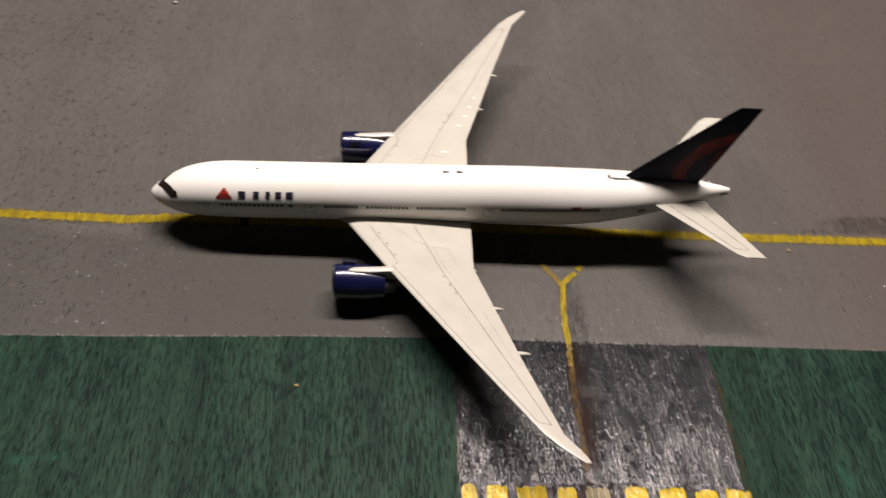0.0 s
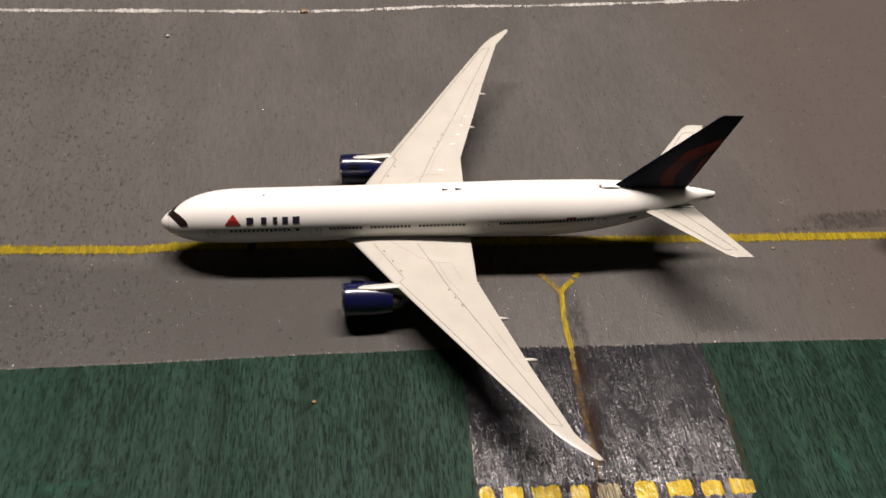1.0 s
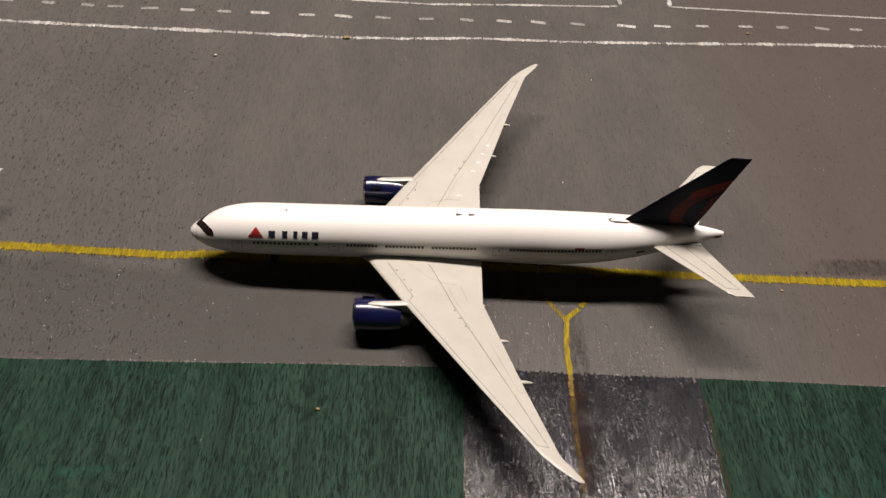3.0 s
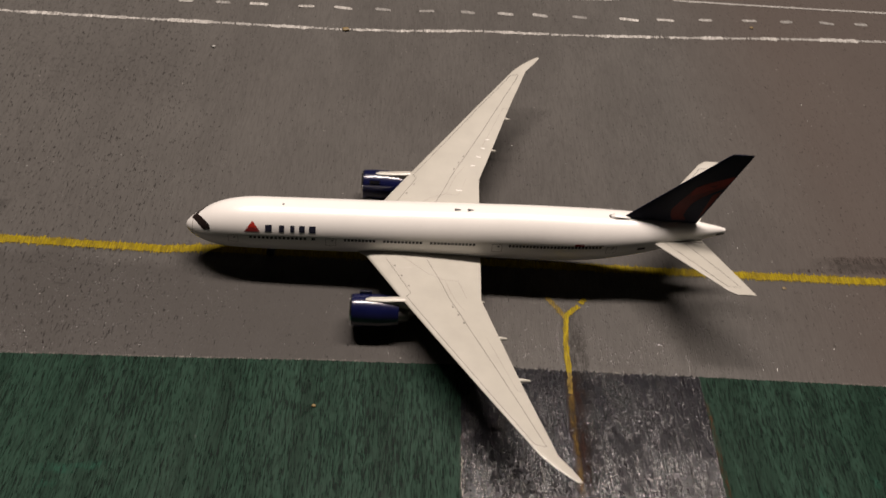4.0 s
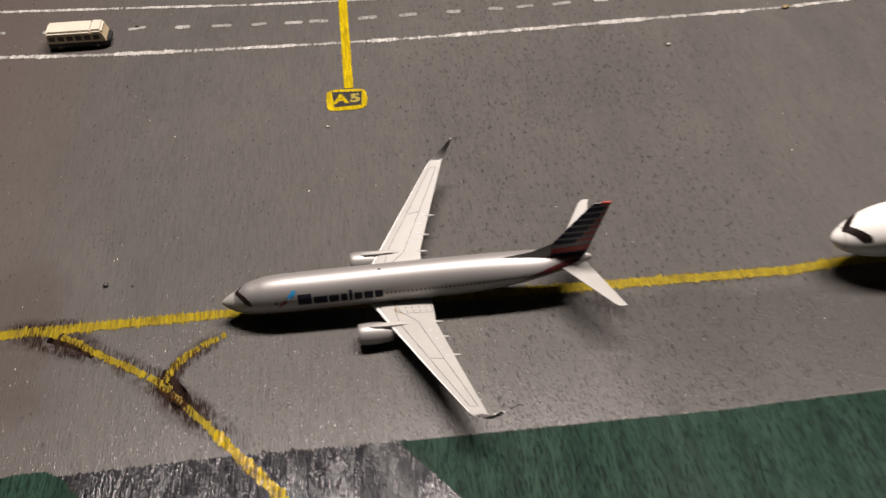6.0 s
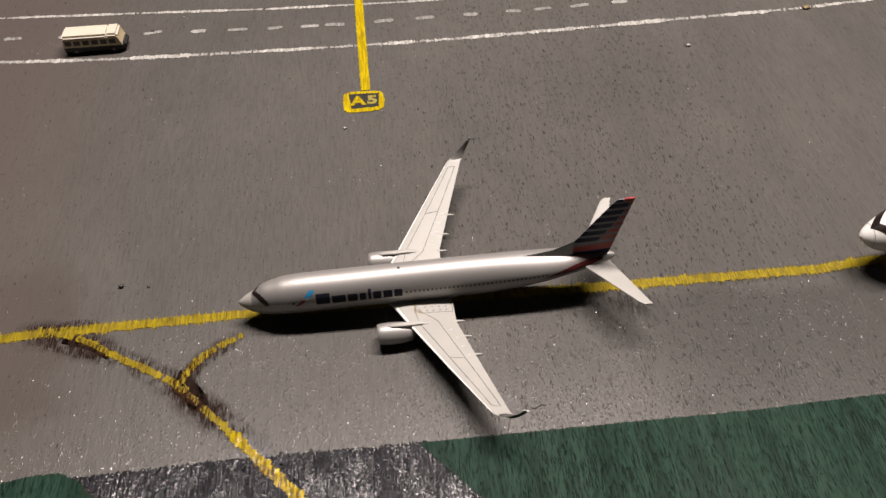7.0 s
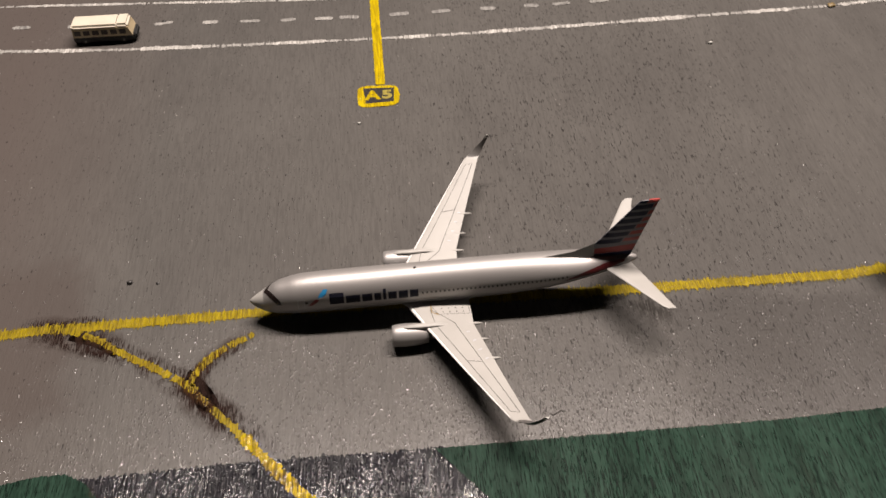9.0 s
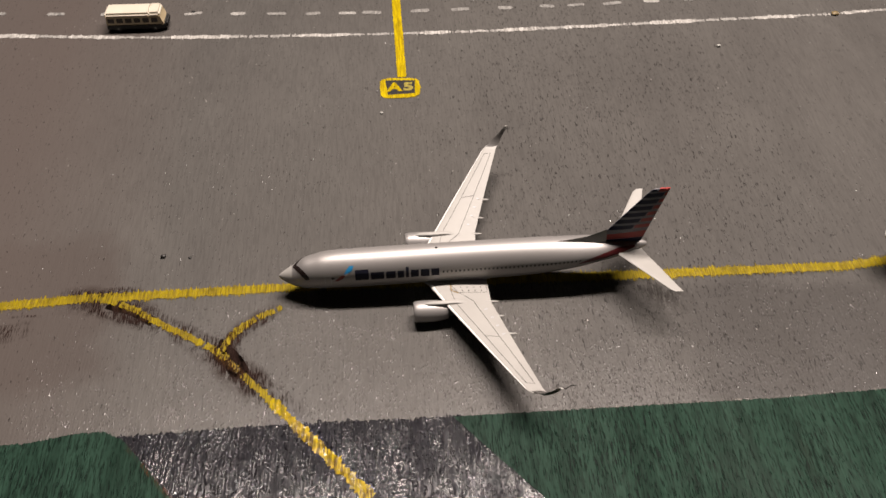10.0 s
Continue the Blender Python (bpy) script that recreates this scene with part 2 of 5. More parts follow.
SIGN_BLACK = paint("sign_black_paint", (0.009, 0.007, 0.005), 0.85, vary=0.2)
JET_WHITE = paint("glossy_white_enamel", (0.71, 0.695, 0.665), 0.32, coat=0.4, vary=0.01)
WING_CREAM = paint("cream_grey_enamel", (0.3808, 0.3672, 0.323), 0.33, coat=0.2, vary=0.03)
NAVY = paint("glossy_navy_enamel", (0.004, 0.0055, 0.034), 0.22, coat=0.6, vary=0.1)
FIN_NAVY = paint("dark_navy_enamel", (0.0032, 0.0045, 0.016), 0.5, vary=0.1, gloss=0.15)
RED = paint("red_print", (0.34, 0.0204, 0.01224), 0.4, vary=0.1)
FIN_DEEP = paint("dark_red_fin_print", (0.10, 0.013, 0.011), 0.5, vary=0.15, gloss=0.15)
FIN_BRIGHT = paint("muted_red_fin_print", (0.19, 0.020, 0.014), 0.5, vary=0.15, gloss=0.15)
# red print for the tail sweep, with its shade mixed into the colour
SHADED_SWEEP = paint("shaded_sweep_red_print", (0.085, 0.010, 0.011), 0.4, vary=0.1)
DEEP_RED = paint("deep_red_print", (0.1768, 0.017, 0.017), 0.35, vary=0.1)
PRINT_NAVY = paint("navy_print", (0.013, 0.014, 0.026), 0.6, vary=0.1, gloss=0.15)
PRINT_DARK = paint("dark_print", (0.0204, 0.01904, 0.01904), 0.4, vary=0.1)
PANEL_LINE = paint("panel_line_print", (0.065, 0.06, 0.055), 0.45, vary=0.15)
PANEL_FAINT = paint("faint_panel_line_print", (0.2856, 0.2652, 0.238), 0.45, vary=0.1)
COCKPIT = paint("brown_black_cockpit_gloss", (0.014, 0.009, 0.008), 0.25, coat=0.3)
# leading edge metal, its white highlight put into the pale base colour
EDGE_HIGHLIGHT = paint("edge_metal_highlight", (0.80, 0.79, 0.77), 0.3, metal=0.1, vary=0.02)
CHROME = paint("polished_metal", (0.75, 0.75, 0.75), 0.2, metal=1.0, vary=0.03)
STEEL = paint("dull_grey_metal", (0.17, 0.1632, 0.1564), 0.4, metal=0.8, vary=0.1)
SILVER = paint("silver_enamel", (0.315, 0.302, 0.293), 0.46, depth=0.000002, grain=5000, metal=0.55, coat=0.12, vary=0.008)
WINGLET_GREY = paint("dark_grey_enamel", (0.085, 0.080, 0.075), 0.4, coat=0.1, vary=0.1)
SILVER_LIGHT = paint("pale_grey_enamel", (0.31, 0.302, 0.282), 0.5, coat=0.0, vary=0.03)
BLUE = paint("sky_blue_print", (0.0204, 0.204, 0.4216), 0.35)
STRIPE_WHITE = paint("grey_white_print", (0.40, 0.40, 0.42), 0.45)
FIN_GREY = paint("lavender_grey_enamel", (0.19, 0.185, 0.205), 0.5, vary=0.03)
FIN_BLUE = paint("navy_stripe_print", (0.007, 0.009, 0.034), 0.5, vary=0.1, gloss=0.2)
FIN_RED = paint("red_stripe_print", (0.34, 0.03, 0.024), 0.4, vary=0.08)
TAN_LINE = paint("tan_outline_print", (0.2176, 0.1496, 0.0544), 0.4, vary=0.2)
RUBBER = paint("black_rubber", (0.0102, 0.0102, 0.0102), 0.7, vary=0.1)
BUS_CREAM = paint("cream_bus_paint", (0.5032, 0.4624, 0.3808), 0.4, coat=0.1, vary=0.04)
BUS_BODY = paint("tan_bus_paint", (0.42, 0.34, 0.21), 0.45, vary=0.08)
BUS_DARK = paint("charcoal_bus_paint", (0.006, 0.006, 0.006), 0.7, vary=0.1)
SMOKE = paint("smoked_brown_window", (0.022, 0.015, 0.010), 0.5)
CRUMB_MAT = paint("dried_paint_crumb", (0.204, 0.1428, 0.0544), 0.5, vary=0.2)
PALE_CRUMB = paint("pale_grit", (0.306, 0.306, 0.2856), 0.4, vary=0.1)
DARK_CRUMB = paint("dark_grit", (0.0136, 0.01224, 0.01088), 0.5, vary=0.1)
PLASTER = paint("room_plaster", (0.05, 0.047, 0.044), 0.8, vary=0.08, depth=0.0005, grain=60)


def soot_paint(name, colour, most, comb=0.38):
    """A smear that thins out towards its rim, combed by the grain."""
    k = Nodes(name)
    fade = k.n("ShaderNodeAttribute")
    fade.attribute_name = "thickness"
    grain = k.noise(3300, 380, 3300, 3, 0.62, shift=14)
    blot = k.noise(330, 240, 330, 4, 0.6, shift=15)
    a = k.calc("MULTIPLY", fade.outputs["Fac"], k.span(grain, comb, comb + 0.12 if comb > 0.2 else 0.6))
    a = k.calc("MULTIPLY", k.calc("MULTIPLY", a, k.span(blot, 0.34, 0.56)), most)
    k.bump(grain, 0.0003)
    return k.set(Base_Color=colour, Alpha=a, Roughness=0.7, Specular_IOR_Level=0.08)


FADED = soot_paint("faded_yellow_paint", (0.135, 0.085, 0.022), 0.8, 0.44)
CRACK = soot_paint("dark_paint_crack", (0.00816, 0.00544, 0.00544), 1.8, 0.2)
RUST = soot_paint("rust_brown_rim", (0.0816, 0.034, 0.0136), 0.9, 0.47)
PALE_RIM = soot_paint("pale_grey_rim", (0.22, 0.21, 0.19), 0.9, 0.5)
SOOT = soot_paint("brown_black_smear", (0.020, 0.0095, 0.0072), 1.15, 0.47)
BROWN_STAIN = soot_paint("soft_brown_stain", (0.036, 0.021, 0.016), 0.7, 0.15)
SOOT_THIN = soot_paint("thin_brown_smear", (0.024, 0.015, 0.012), 0.75, 0.5)
ORANGE_RIM = soot_paint("orange_brown_stain", (0.085, 0.038, 0.004), 0.5, 0.46)
BROWN_COAT = soot_paint("glossy_brown_coat", (0.022, 0.012, 0.009), 1.2, 0.42)
TEAL = soot_paint("pale_teal_paint", (0.030, 0.11, 0.075), 0.5, 0.42)
OLIVE = soot_paint("grey_olive_rub", (0.030, 0.045, 0.034), 0.4, 0.35)
GROOVE = soot_paint("dark_green_groove", (0.004, 0.010, 0.007), 0.55, 0.4)
SCUFF_SOFT = soot_paint("soft_dark_patch", (0.0238, 0.02176, 0.0204), 0.4, 0.15)
SCUFF = soot_paint("dark_scuff", (0.034, 0.0306, 0.0272), 0.6)


# ---- mesh helpers, in millimetres ----
def part(name, bm, mat, parent=None, label="", smooth=40, m=None):
    mesh = bpy.data.meshes.new(name)
    bmesh.ops.scale(bm, vec=(MM, MM, MM), verts=bm.verts)
    bmesh.ops.recalc_face_normals(bm, faces=bm.faces)
    bm.to_mesh(mesh)
    bm.free()
    mesh.materials.append(mat)
    if smooth:
        mesh.polygons.foreach_set("use_smooth", [True] * len(mesh.polygons))
        mesh.set_sharp_from_angle(angle=radians(smooth))
    ob = new(name, mesh)
    if parent:
        ob.parent = parent
    if label:
        tagged(ob, label)
    return ob


def flat(name, bm, mat, parent=None, label=""):
    """As part(), for paint lying on the board: faces stay as drawn, facing up."""
    mesh = bpy.data.meshes.new(name)
    bmesh.ops.scale(bm, vec=(MM, MM, MM), verts=bm.verts)
    for f in bm.faces:
        f.normal_update()
        if f.normal.z < 0:
            f.normal_flip()
    bm.to_mesh(mesh)
    bm.free()
    mesh.materials.append(mat)
    ob = new(name, mesh)
    if parent:
        ob.parent = parent
    return tagged(ob, label) if label else ob


def loft(rings, closed=True, caps=True, bm=None):
    bm = bm or bmesh.new()
    rows = [[bm.verts.new(p) for p in ring] for ring in rings]
    n = len(rows[0])
    for a, b in zip(rows, rows[1:]):
        for i in range(n if closed else n - 1):
            j = (i + 1) % n
            bm.faces.new((a[i], a[j], b[j], b[i]))
    if caps:
        bm.faces.new(rows[0])
        bm.faces.new(rows[-1])
    return bm


def spline(keys, x):
    """Smooth value through (x, value...) keys, by monotone cubic steps."""
    if x <= keys[0][0]:
        return keys[0][1:]
    for (x0, *a), (x1, *b) in zip(keys, keys[1:]):
        if x <= x1:
            i = [k[0] for k in keys].index(x0)
            p = keys[max(i - 1, 0)]
            q = keys[min(i + 2, len(keys) - 1)]
            u, w = (x - x0) / (x1 - x0), x1 - x0
            out = []
            for j, (v0, v1) in enumerate(zip(a, b)):
                s = (v1 - v0) / w
                s0 = (v0 - p[j + 1]) / (x0 - p[0]) if x0 > p[0] else s
                s1 = (q[j + 1] - v1) / (q[0] - x1) if q[0] > x1 else s
                m0 = 0.0 if s0 * s <= 0 else 2 * s0 * s / (s0 + s)
                m1 = 0.0 if s1 * s <= 0 else 2 * s1 * s / (s1 + s)
                out.append((2 * u**3 - 3 * u**2 + 1) * v0 + (u**3 - 2 * u**2 + u) * w * m0 + (3 * u**2 - 2 * u**3) * v1 + (u**3 - u**2) * w * m1)
            return out
    return keys[-1][1:]


class Hull:
    """A fuselage from keys of x, top, bottom and half width."""

    def __init__(self, keys):
        self.keys = keys
        self.length = keys[-1][0]

    def at(self, x, a, proud=0.0):
        """The point at x, a degrees down from the crown towards -y."""
        top, bottom, wide = spline(self.keys, x)
        zc, h = (top + bottom) / 2, (top - bottom) / 2
        return (x, -(wide + proud) * math.sin(radians(a)), zc + (h + proud) * math.cos(radians(a)))

    def level(self, x, z):
        """The angle at which the hull passes height z."""
        top, bottom, _ = spline(self.keys, x)
        return math.degrees(math.acos(max(-1.0, min(1.0, (z - (top + bottom) / 2) / ((top - bottom) / 2)))))

    def mesh(self, n=40):
        start = self.keys[0][0]
        xs = [start + (self.length - start) * 0.5 * (1 - math.cos(math.pi * i / 60)) for i in range(61)]
        xs = sorted(set([round(x, 3) for x in xs] + [0.1, 0.3, 0.6, 1.0, 1.5, 2.2, 3.0, 4.0, 5.0, 6.0, 7.0, 8.5, 10.0]))
        return loft([[self.at(x, 360 * i / n) for i in range(n)] for x in xs])

    def patch(self, x0, x1, a0, a1, proud=0.05, nx=2, na=2, slant=0.0, bm=None):
        """A print on the hull between two stations and two angles; slant shifts the far edge along x."""
        bm = bm or bmesh.new()
        rows = [[bm.verts.new(self.at(x0 + (x1 - x0) * i / nx + slant * j / na, a0 + (a1 - a0) * j / na, proud)) for i in range(nx + 1)] for j in range(na + 1)]
        for r, s in zip(rows, rows[1:]):
            for i in range(nx):
                bm.faces.new((r[i], r[i + 1], s[i + 1], s[i]))
        return bm

    def wedge(self, rows, proud=0.05, n=4):
        """A print from rows of (angle, x0, x1), filled in finely so that it hugs the hull."""
        bm = bmesh.new()
        fine = []
        for (a0, p0, q0), (a1, p1, q1) in zip(rows, rows[1:]):
            fine += [(a0 + (a1 - a0) * i / n, p0 + (p1 - p0) * i / n, q0 + (q1 - q0) * i / n) for i in range(n)]
        fine.append(rows[-1])
        lines = [(bm.verts.new(self.at(x0, a, proud)), bm.verts.new(self.at((x0 + x1) / 2, a, proud)), bm.verts.new(self.at(x1, a, proud))) for a, x0, x1 in fine]
        for r, s in zip(lines, lines[1:]):
            for j in range(2):
                bm.faces.new((r[j], r[j + 1], s[j + 1], s[j]))
        return bm

    def outline(self, corners, proud=0.05, bm=None):
        """A print whose rim runs through (x, angle) corners."""
        bm = bm or bmesh.new()
        bm.faces.new([bm.verts.new(self.at(x, a, proud)) for x, a in corners])
        return bm


class Foil:
    """A wing, stabilizer or fin from sections: span, leading x, trailing x, lift, thickness. up: a fin."""

    def __init__(self, keys, side=1, upright=False, root=0.0):
        self.keys, self.side, self.upright, self.root = keys, side, upright, root

    def section(self, s):
        for (s0, *a), (s1, *b) in zip(self.keys, self.keys[1:]):
            if s <= s1 or s1 == self.keys[-1][0]:
                u = (s - s0) / (s1 - s0)
                return [v0 + (v1 - v0) * u for v0, v1 in zip(a, b)]

    def at(self, s, c, face=1, proud=0.0):
        """The point at span s and chord share c on the upper (1) or lower (-1) face."""
        lead, trail, lift, thick = self.section(s)
        half = thick * (1.48 * math.sqrt(max(c, 0)) - 0.63 * c - 1.76 * c**2 + 1.42 * c**3 - 0.51 * c**4) / 1.0 * 0.98 + 0.06
        off = face * (half * 0.5 + proud)
        x = lead + (trail - lead) * c
        if self.upright:
            return (x, off, s)
        return (x, self.side * s, lift + off)

    def mesh(self, steps=24):
        chord = [0, 0.008, 0.03, 0.08, 0.16, 0.28, 0.45, 0.65, 0.85, 1.0]
        a, b = self.keys[0][0], self.keys[-1][0]
        spans = sorted(set([a + (b - a) * i / steps for i in range(steps + 1)] + [k[0] for k in self.keys]))
        rings = []
        for s in spans:
            rings.append([self.at(s, c, 1) for c in chord] + [self.at(s, c, -1) for c in reversed(chord)])
        return loft(rings)

    def line(self, points, wide=0.12, proud=0.03, face=1, bm=None):
        """A thin print through (span, chord share) points on a face."""
        bm = bm or bmesh.new()
        pts = []
        for (s0, c0), (s1, c1) in zip(points, points[1:]):
            n = max(2, int(abs(s1 - s0) / 3) + 1)
            pts += [Vector(self.at(s0 + (s1 - s0) * i / n, c0 + (c1 - c0) * i / n, face, proud)) for i in range(n)]
        pts.append(Vector(self.at(*points[-1], face, proud)))
        up = Vector((0, 1, 0)) if self.upright else Vector((0, 0, 1))
        ring = []
        for i, p in enumerate(pts):
            d = pts[min(i + 1, len(pts) - 1)] - pts[max(i - 1, 0)]
            side = d.cross(up).normalized() * wide / 2
            ring.append((bm.verts.new(p - side), bm.verts.new(p + side)))
        for p, q in zip(ring, ring[1:]):
            bm.faces.new((p[0], p[1], q[1], q[0]))
        return bm


def turned(profile, centre, n=28, squash=1.0, bm=None, caps=False):
    """A body of revolution along x from (x, radius) keys."""
    rings = [[(centre[0] + x, centre[1] + r * math.cos(2 * math.pi * i / n), centre[2] + r * squash * math.sin(2 * math.pi * i / n)) for i in range(n)] for x, r in profile]
    return loft(rings, caps=caps, bm=bm)


def box(x0, x1, y0, y1, z0, z1, bevel=0.0, bm=None):
    one = bmesh.new()
    bmesh.ops.create_cube(one, size=1.0)
    bmesh.ops.scale(one, vec=(x1 - x0, y1 - y0, z1 - z0), verts=one.verts)
    bmesh.ops.translate(one, vec=((x0 + x1) / 2, (y0 + y1) / 2, (z0 + z1) / 2), verts=one.verts)
    if bevel:
        bmesh.ops.bevel(one, geom=list(one.edges), offset=bevel, segments=2, affect="EDGES", clamp_overlap=True)
    if bm is None:
        return one
    mesh = bpy.data.meshes.new("scratch")
    one.to_mesh(mesh)
    one.free()
    bm.from_mesh(mesh)
    bpy.data.meshes.remove(mesh)
    return bm


def wheel_mesh(x, y, z, r, wide):
    n = 18
    rings = []
    for dy, k in ((-0.5, 0.55), (-0.5, 0.85), (-0.3, 1.0), (0.3, 1.0), (0.5, 0.85), (0.5, 0.55)):
        rings.append([(x + r * k * math.cos(2 * math.pi * i / n), y + dy * wide, z + r * k * math.sin(2 * math.pi * i / n)) for i in range(n)])
    return loft(rings)


def strut_mesh(x, y, z0, z1, r):
    n = 10
    return loft([[(x + k * r * math.cos(2 * math.pi * i / n), y + k * r * math.sin(2 * math.pi * i / n), z) for i in range(n)] for z, k in ((z0, 0.8), ((z0 + z1) / 2, 0.8), ((z0 + z1) / 2, 1.2), (z1, 1.2))])


def landing_gear(parent, x, y, r, wheels, top, strut, lift=0.0):
    """A leg with wheels at (dx, dy) about its foot."""
    leg = part("landing_gear", strut_mesh(x, y, r + lift, top + lift, strut), STEEL, parent, "dull metal landing gear leg")
    for dx, dy in wheels:
        part("wheel", wheel_mesh(x + dx, y + dy, r + lift, r, r * 0.75), RUBBER, leg, "black tyre")
    return leg


# ---- the room and the board ----
def room_wall(name, x0, x1, y0, y1, z0, z1):
    tagged(part(name, box(x0, x1, y0, y1, z0, z1), PLASTER, smooth=0), "plain plastered wall of the dim room", "wall", kind="structure")


room_wall("wall_north", -1700, 1700, 1600, 1700, -118, 2200)
room_wall("wall_south", -1700, 1700, -1700, -1600, -118, 2200)
room_wall("wall_east", 1600, 1700, -1600, 1600, -118, 2200)
room_wall("wall_west", -1700, -1600, -1600, 1600, -118, 2200)
tagged(part("floor", box(-1700, 1700, -1700, 1700, -118, -18), PLASTER, smooth=0), "plain dim room floor", "floor", kind="structure")
tagged(part("ceiling", box(-1700, 1700, -1700, 1700, 2200, 2300), PLASTER, smooth=0), "plain dim ceiling above the board", "ceiling", kind="structure")

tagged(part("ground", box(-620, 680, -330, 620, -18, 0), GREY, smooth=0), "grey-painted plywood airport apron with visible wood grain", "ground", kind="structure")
rng = random.Random(7)


def ragged(points, step=0.35, jag=0.25, comb=0.0):
    """A rim resampled along (x, y) points, with small uneven steps; comb pulls some of it along y, like bristles."""
    out = []
    drift = 0.0
    for (x0, y0), (x1, y1) in zip(points, points[1:]):
        d = math.hypot(x1 - x0, y1 - y0)
        n = max(1, int(d / step))
        nx, ny = -(y1 - y0) / d, (x1 - x0) / d
        for i in range(n):
            u = i / n
            drift = 0.8 * drift + 0.2 * rng.uniform(-1, 1) * 2
            o = jag * (0.6 * drift + 0.5 * rng.uniform(-1, 1))
            c = comb * rng.random() ** 3 * rng.choice((-1, 1))
            out.append((x0 + (x1 - x0) * u + nx * o, y0 + (y1 - y0) * u + ny * o + c))
    out.append(points[-1])
    return out


def stripe(points, wide, z, jag=0.2, comb=0.0, step=0.35, gaps=0.0, bm=None):
    """A painted line along points, with ragged rims; gaps: share of it that the brush missed."""
    bm = bm or bmesh.new()
    sm = []
    for (x0, y0), (x1, y1) in zip(points, points[1:]):
        n = max(1, int(math.hypot(x1 - x0, y1 - y0) / step))
        sm += [(x0 + (x1 - x0) * i / n, y0 + (y1 - y0) * i / n) for i in range(n)]
    sm.append(points[-1])
    last = None
    lo = hi = 0.0
    skip = 0
    for i, (x, y) in enumerate(sm):
        a, b = sm[max(i - 1, 0)], sm[min(i + 1, len(sm) - 1)]
        d = math.hypot(b[0] - a[0], b[1] - a[1]) or 1
        nx, ny = -(b[1] - a[1]) / d, (b[0] - a[0]) / d
        lo, hi = 0.75 * lo + 0.25 * rng.uniform(-1, 1) * 2, 0.75 * hi + 0.25 * rng.uniform(-1, 1) * 2
        end = min(1.0, (min(i, len(sm) - 1 - i) + 0.6) * step / max(wide * (0.45 if wide < 3 else 0.12), 0.01))
        w = wide / 2 * math.sqrt(end)
        p = w + jag * (0.6 * hi + 0.4 * rng.uniform(-1, 1)) + comb * rng.random() ** 4
        q = w + jag * (0.6 * lo + 0.4 * rng.uniform(-1, 1)) + comb * rng.random() ** 4
        p, q = max(p, 0.04), max(q, 0.04)
        pair = (bm.verts.new((x + nx * p, y + ny * p, z)), bm.verts.new((x - nx * q, y - ny * q, z)))
        if skip > 0:
            skip -= 1
        elif rng.random() < gaps:
            skip = rng.randint(1, 3)
        if last and not skip:
            bm.faces.new((last[0], last[1], pair[1], pair[0]))
        last = pair
    return bm


def field(rim, z):
    """A painted area within a ragged rim."""
    bm = bmesh.new()
    edges = []
    vs = [bm.verts.new((x, y, z)) for x, y in rim]
    for a, b in zip(vs, vs[1:] + vs[:1]):
        edges.append(bm.edges.new((a, b)))
    bmesh.ops.triangle_fill(bm, use_beauty=True, edges=edges, normal=(0, 0, 1))
    return bm


def smear(points, wide, z, n=8):
    """A smear along points that is thickest in its middle."""
    bm = bmesh.new()
    fade = bm.verts.layers.float.new("thickness")
    rows = []
    for i, (x, y) in enumerate(points):
        a, b = points[max(i - 1, 0)], points[min(i + 1, len(points) - 1)]
        d = math.hypot(b[0] - a[0], b[1] - a[1])
        nx, ny = -(b[1] - a[1]) / d, (b[0] - a[0]) / d
        row = []
        for j in range(n + 1):
            u = 2 * j / n - 1
            v = bm.verts.new((x + nx * u * wide, y + ny * u * wide, z))
            v[fade] = (1 - u * u) * (0.0 if i in (0, len(points) - 1) else 1.0)
            row.append(v)
        rows.append(row)
    for r, s in zip(rows, rows[1:]):
        for j in range(n):
            bm.faces.new((r[j], r[j + 1], s[j + 1], s[j]))
    return bm


def structure(ob, label, category):
    return tagged(ob, label, category, kind="structure")


# green fields and black stubs along the near side of the taxiway
structure(flat("grass_field", field(ragged([(-116.5, -42.5), (-80, -42.5), (-40, -42.6), (0, -41.5), (40, -40), (81, -39)], jag=0.16, comb=0.22)
                                   + ragged([(81, -39), (81, -84), (80.5, -120), (79, -200), (78, -329)], 1.0, 0.2)
                                   + [(-30, -329)] + ragged([(-30, -200), (-52, -120), (-72, -95), (-99, -64), (-116.5, -42.5)], 0.6, 0.2), 0.06), GREEN),
          "dark green painted grass field between two stubs", "field")
structure(flat("grass_field", field(ragged([(147.2, -39.0), (200, -39.0), (300, -40)], jag=0.16, comb=0.22) + [(679, -42), (679, -329), (148, -329)]
                                   + ragged([(147.4, -200), (147.2, -81), (147.2, -39.0)], 0.6, 0.2), 0.06), GREEN),
          "dark green painted grass field beside the black stub", "field")
structure(flat("grass_field", field(ragged([(-250, -44), (-214, -43), (-204, -41.2), (-197, -41.0), (-192.5, -43.5)], jag=0.2, comb=0.3)
                                   + ragged([(-192.5, -43.5), (-187.0, -50), (-179.8, -59), (-150, -96), (-110, -150)], 0.6, 0.2) + [(-60, -329), (-619, -329), (-619, -44)], 0.06), GREEN),
          "dark green painted grass field with a rounded corner", "field")
structure(flat("pavement", field(ragged([(80.5, -39.2), (100, -39.1), (125, -39.2), (148, -39.0)], jag=0.25, comb=0.9) + [(148, -329), (77, -329)], 0.03), BLACK),
          "glossy black painted asphalt stub beside the taxiway", "pavement")
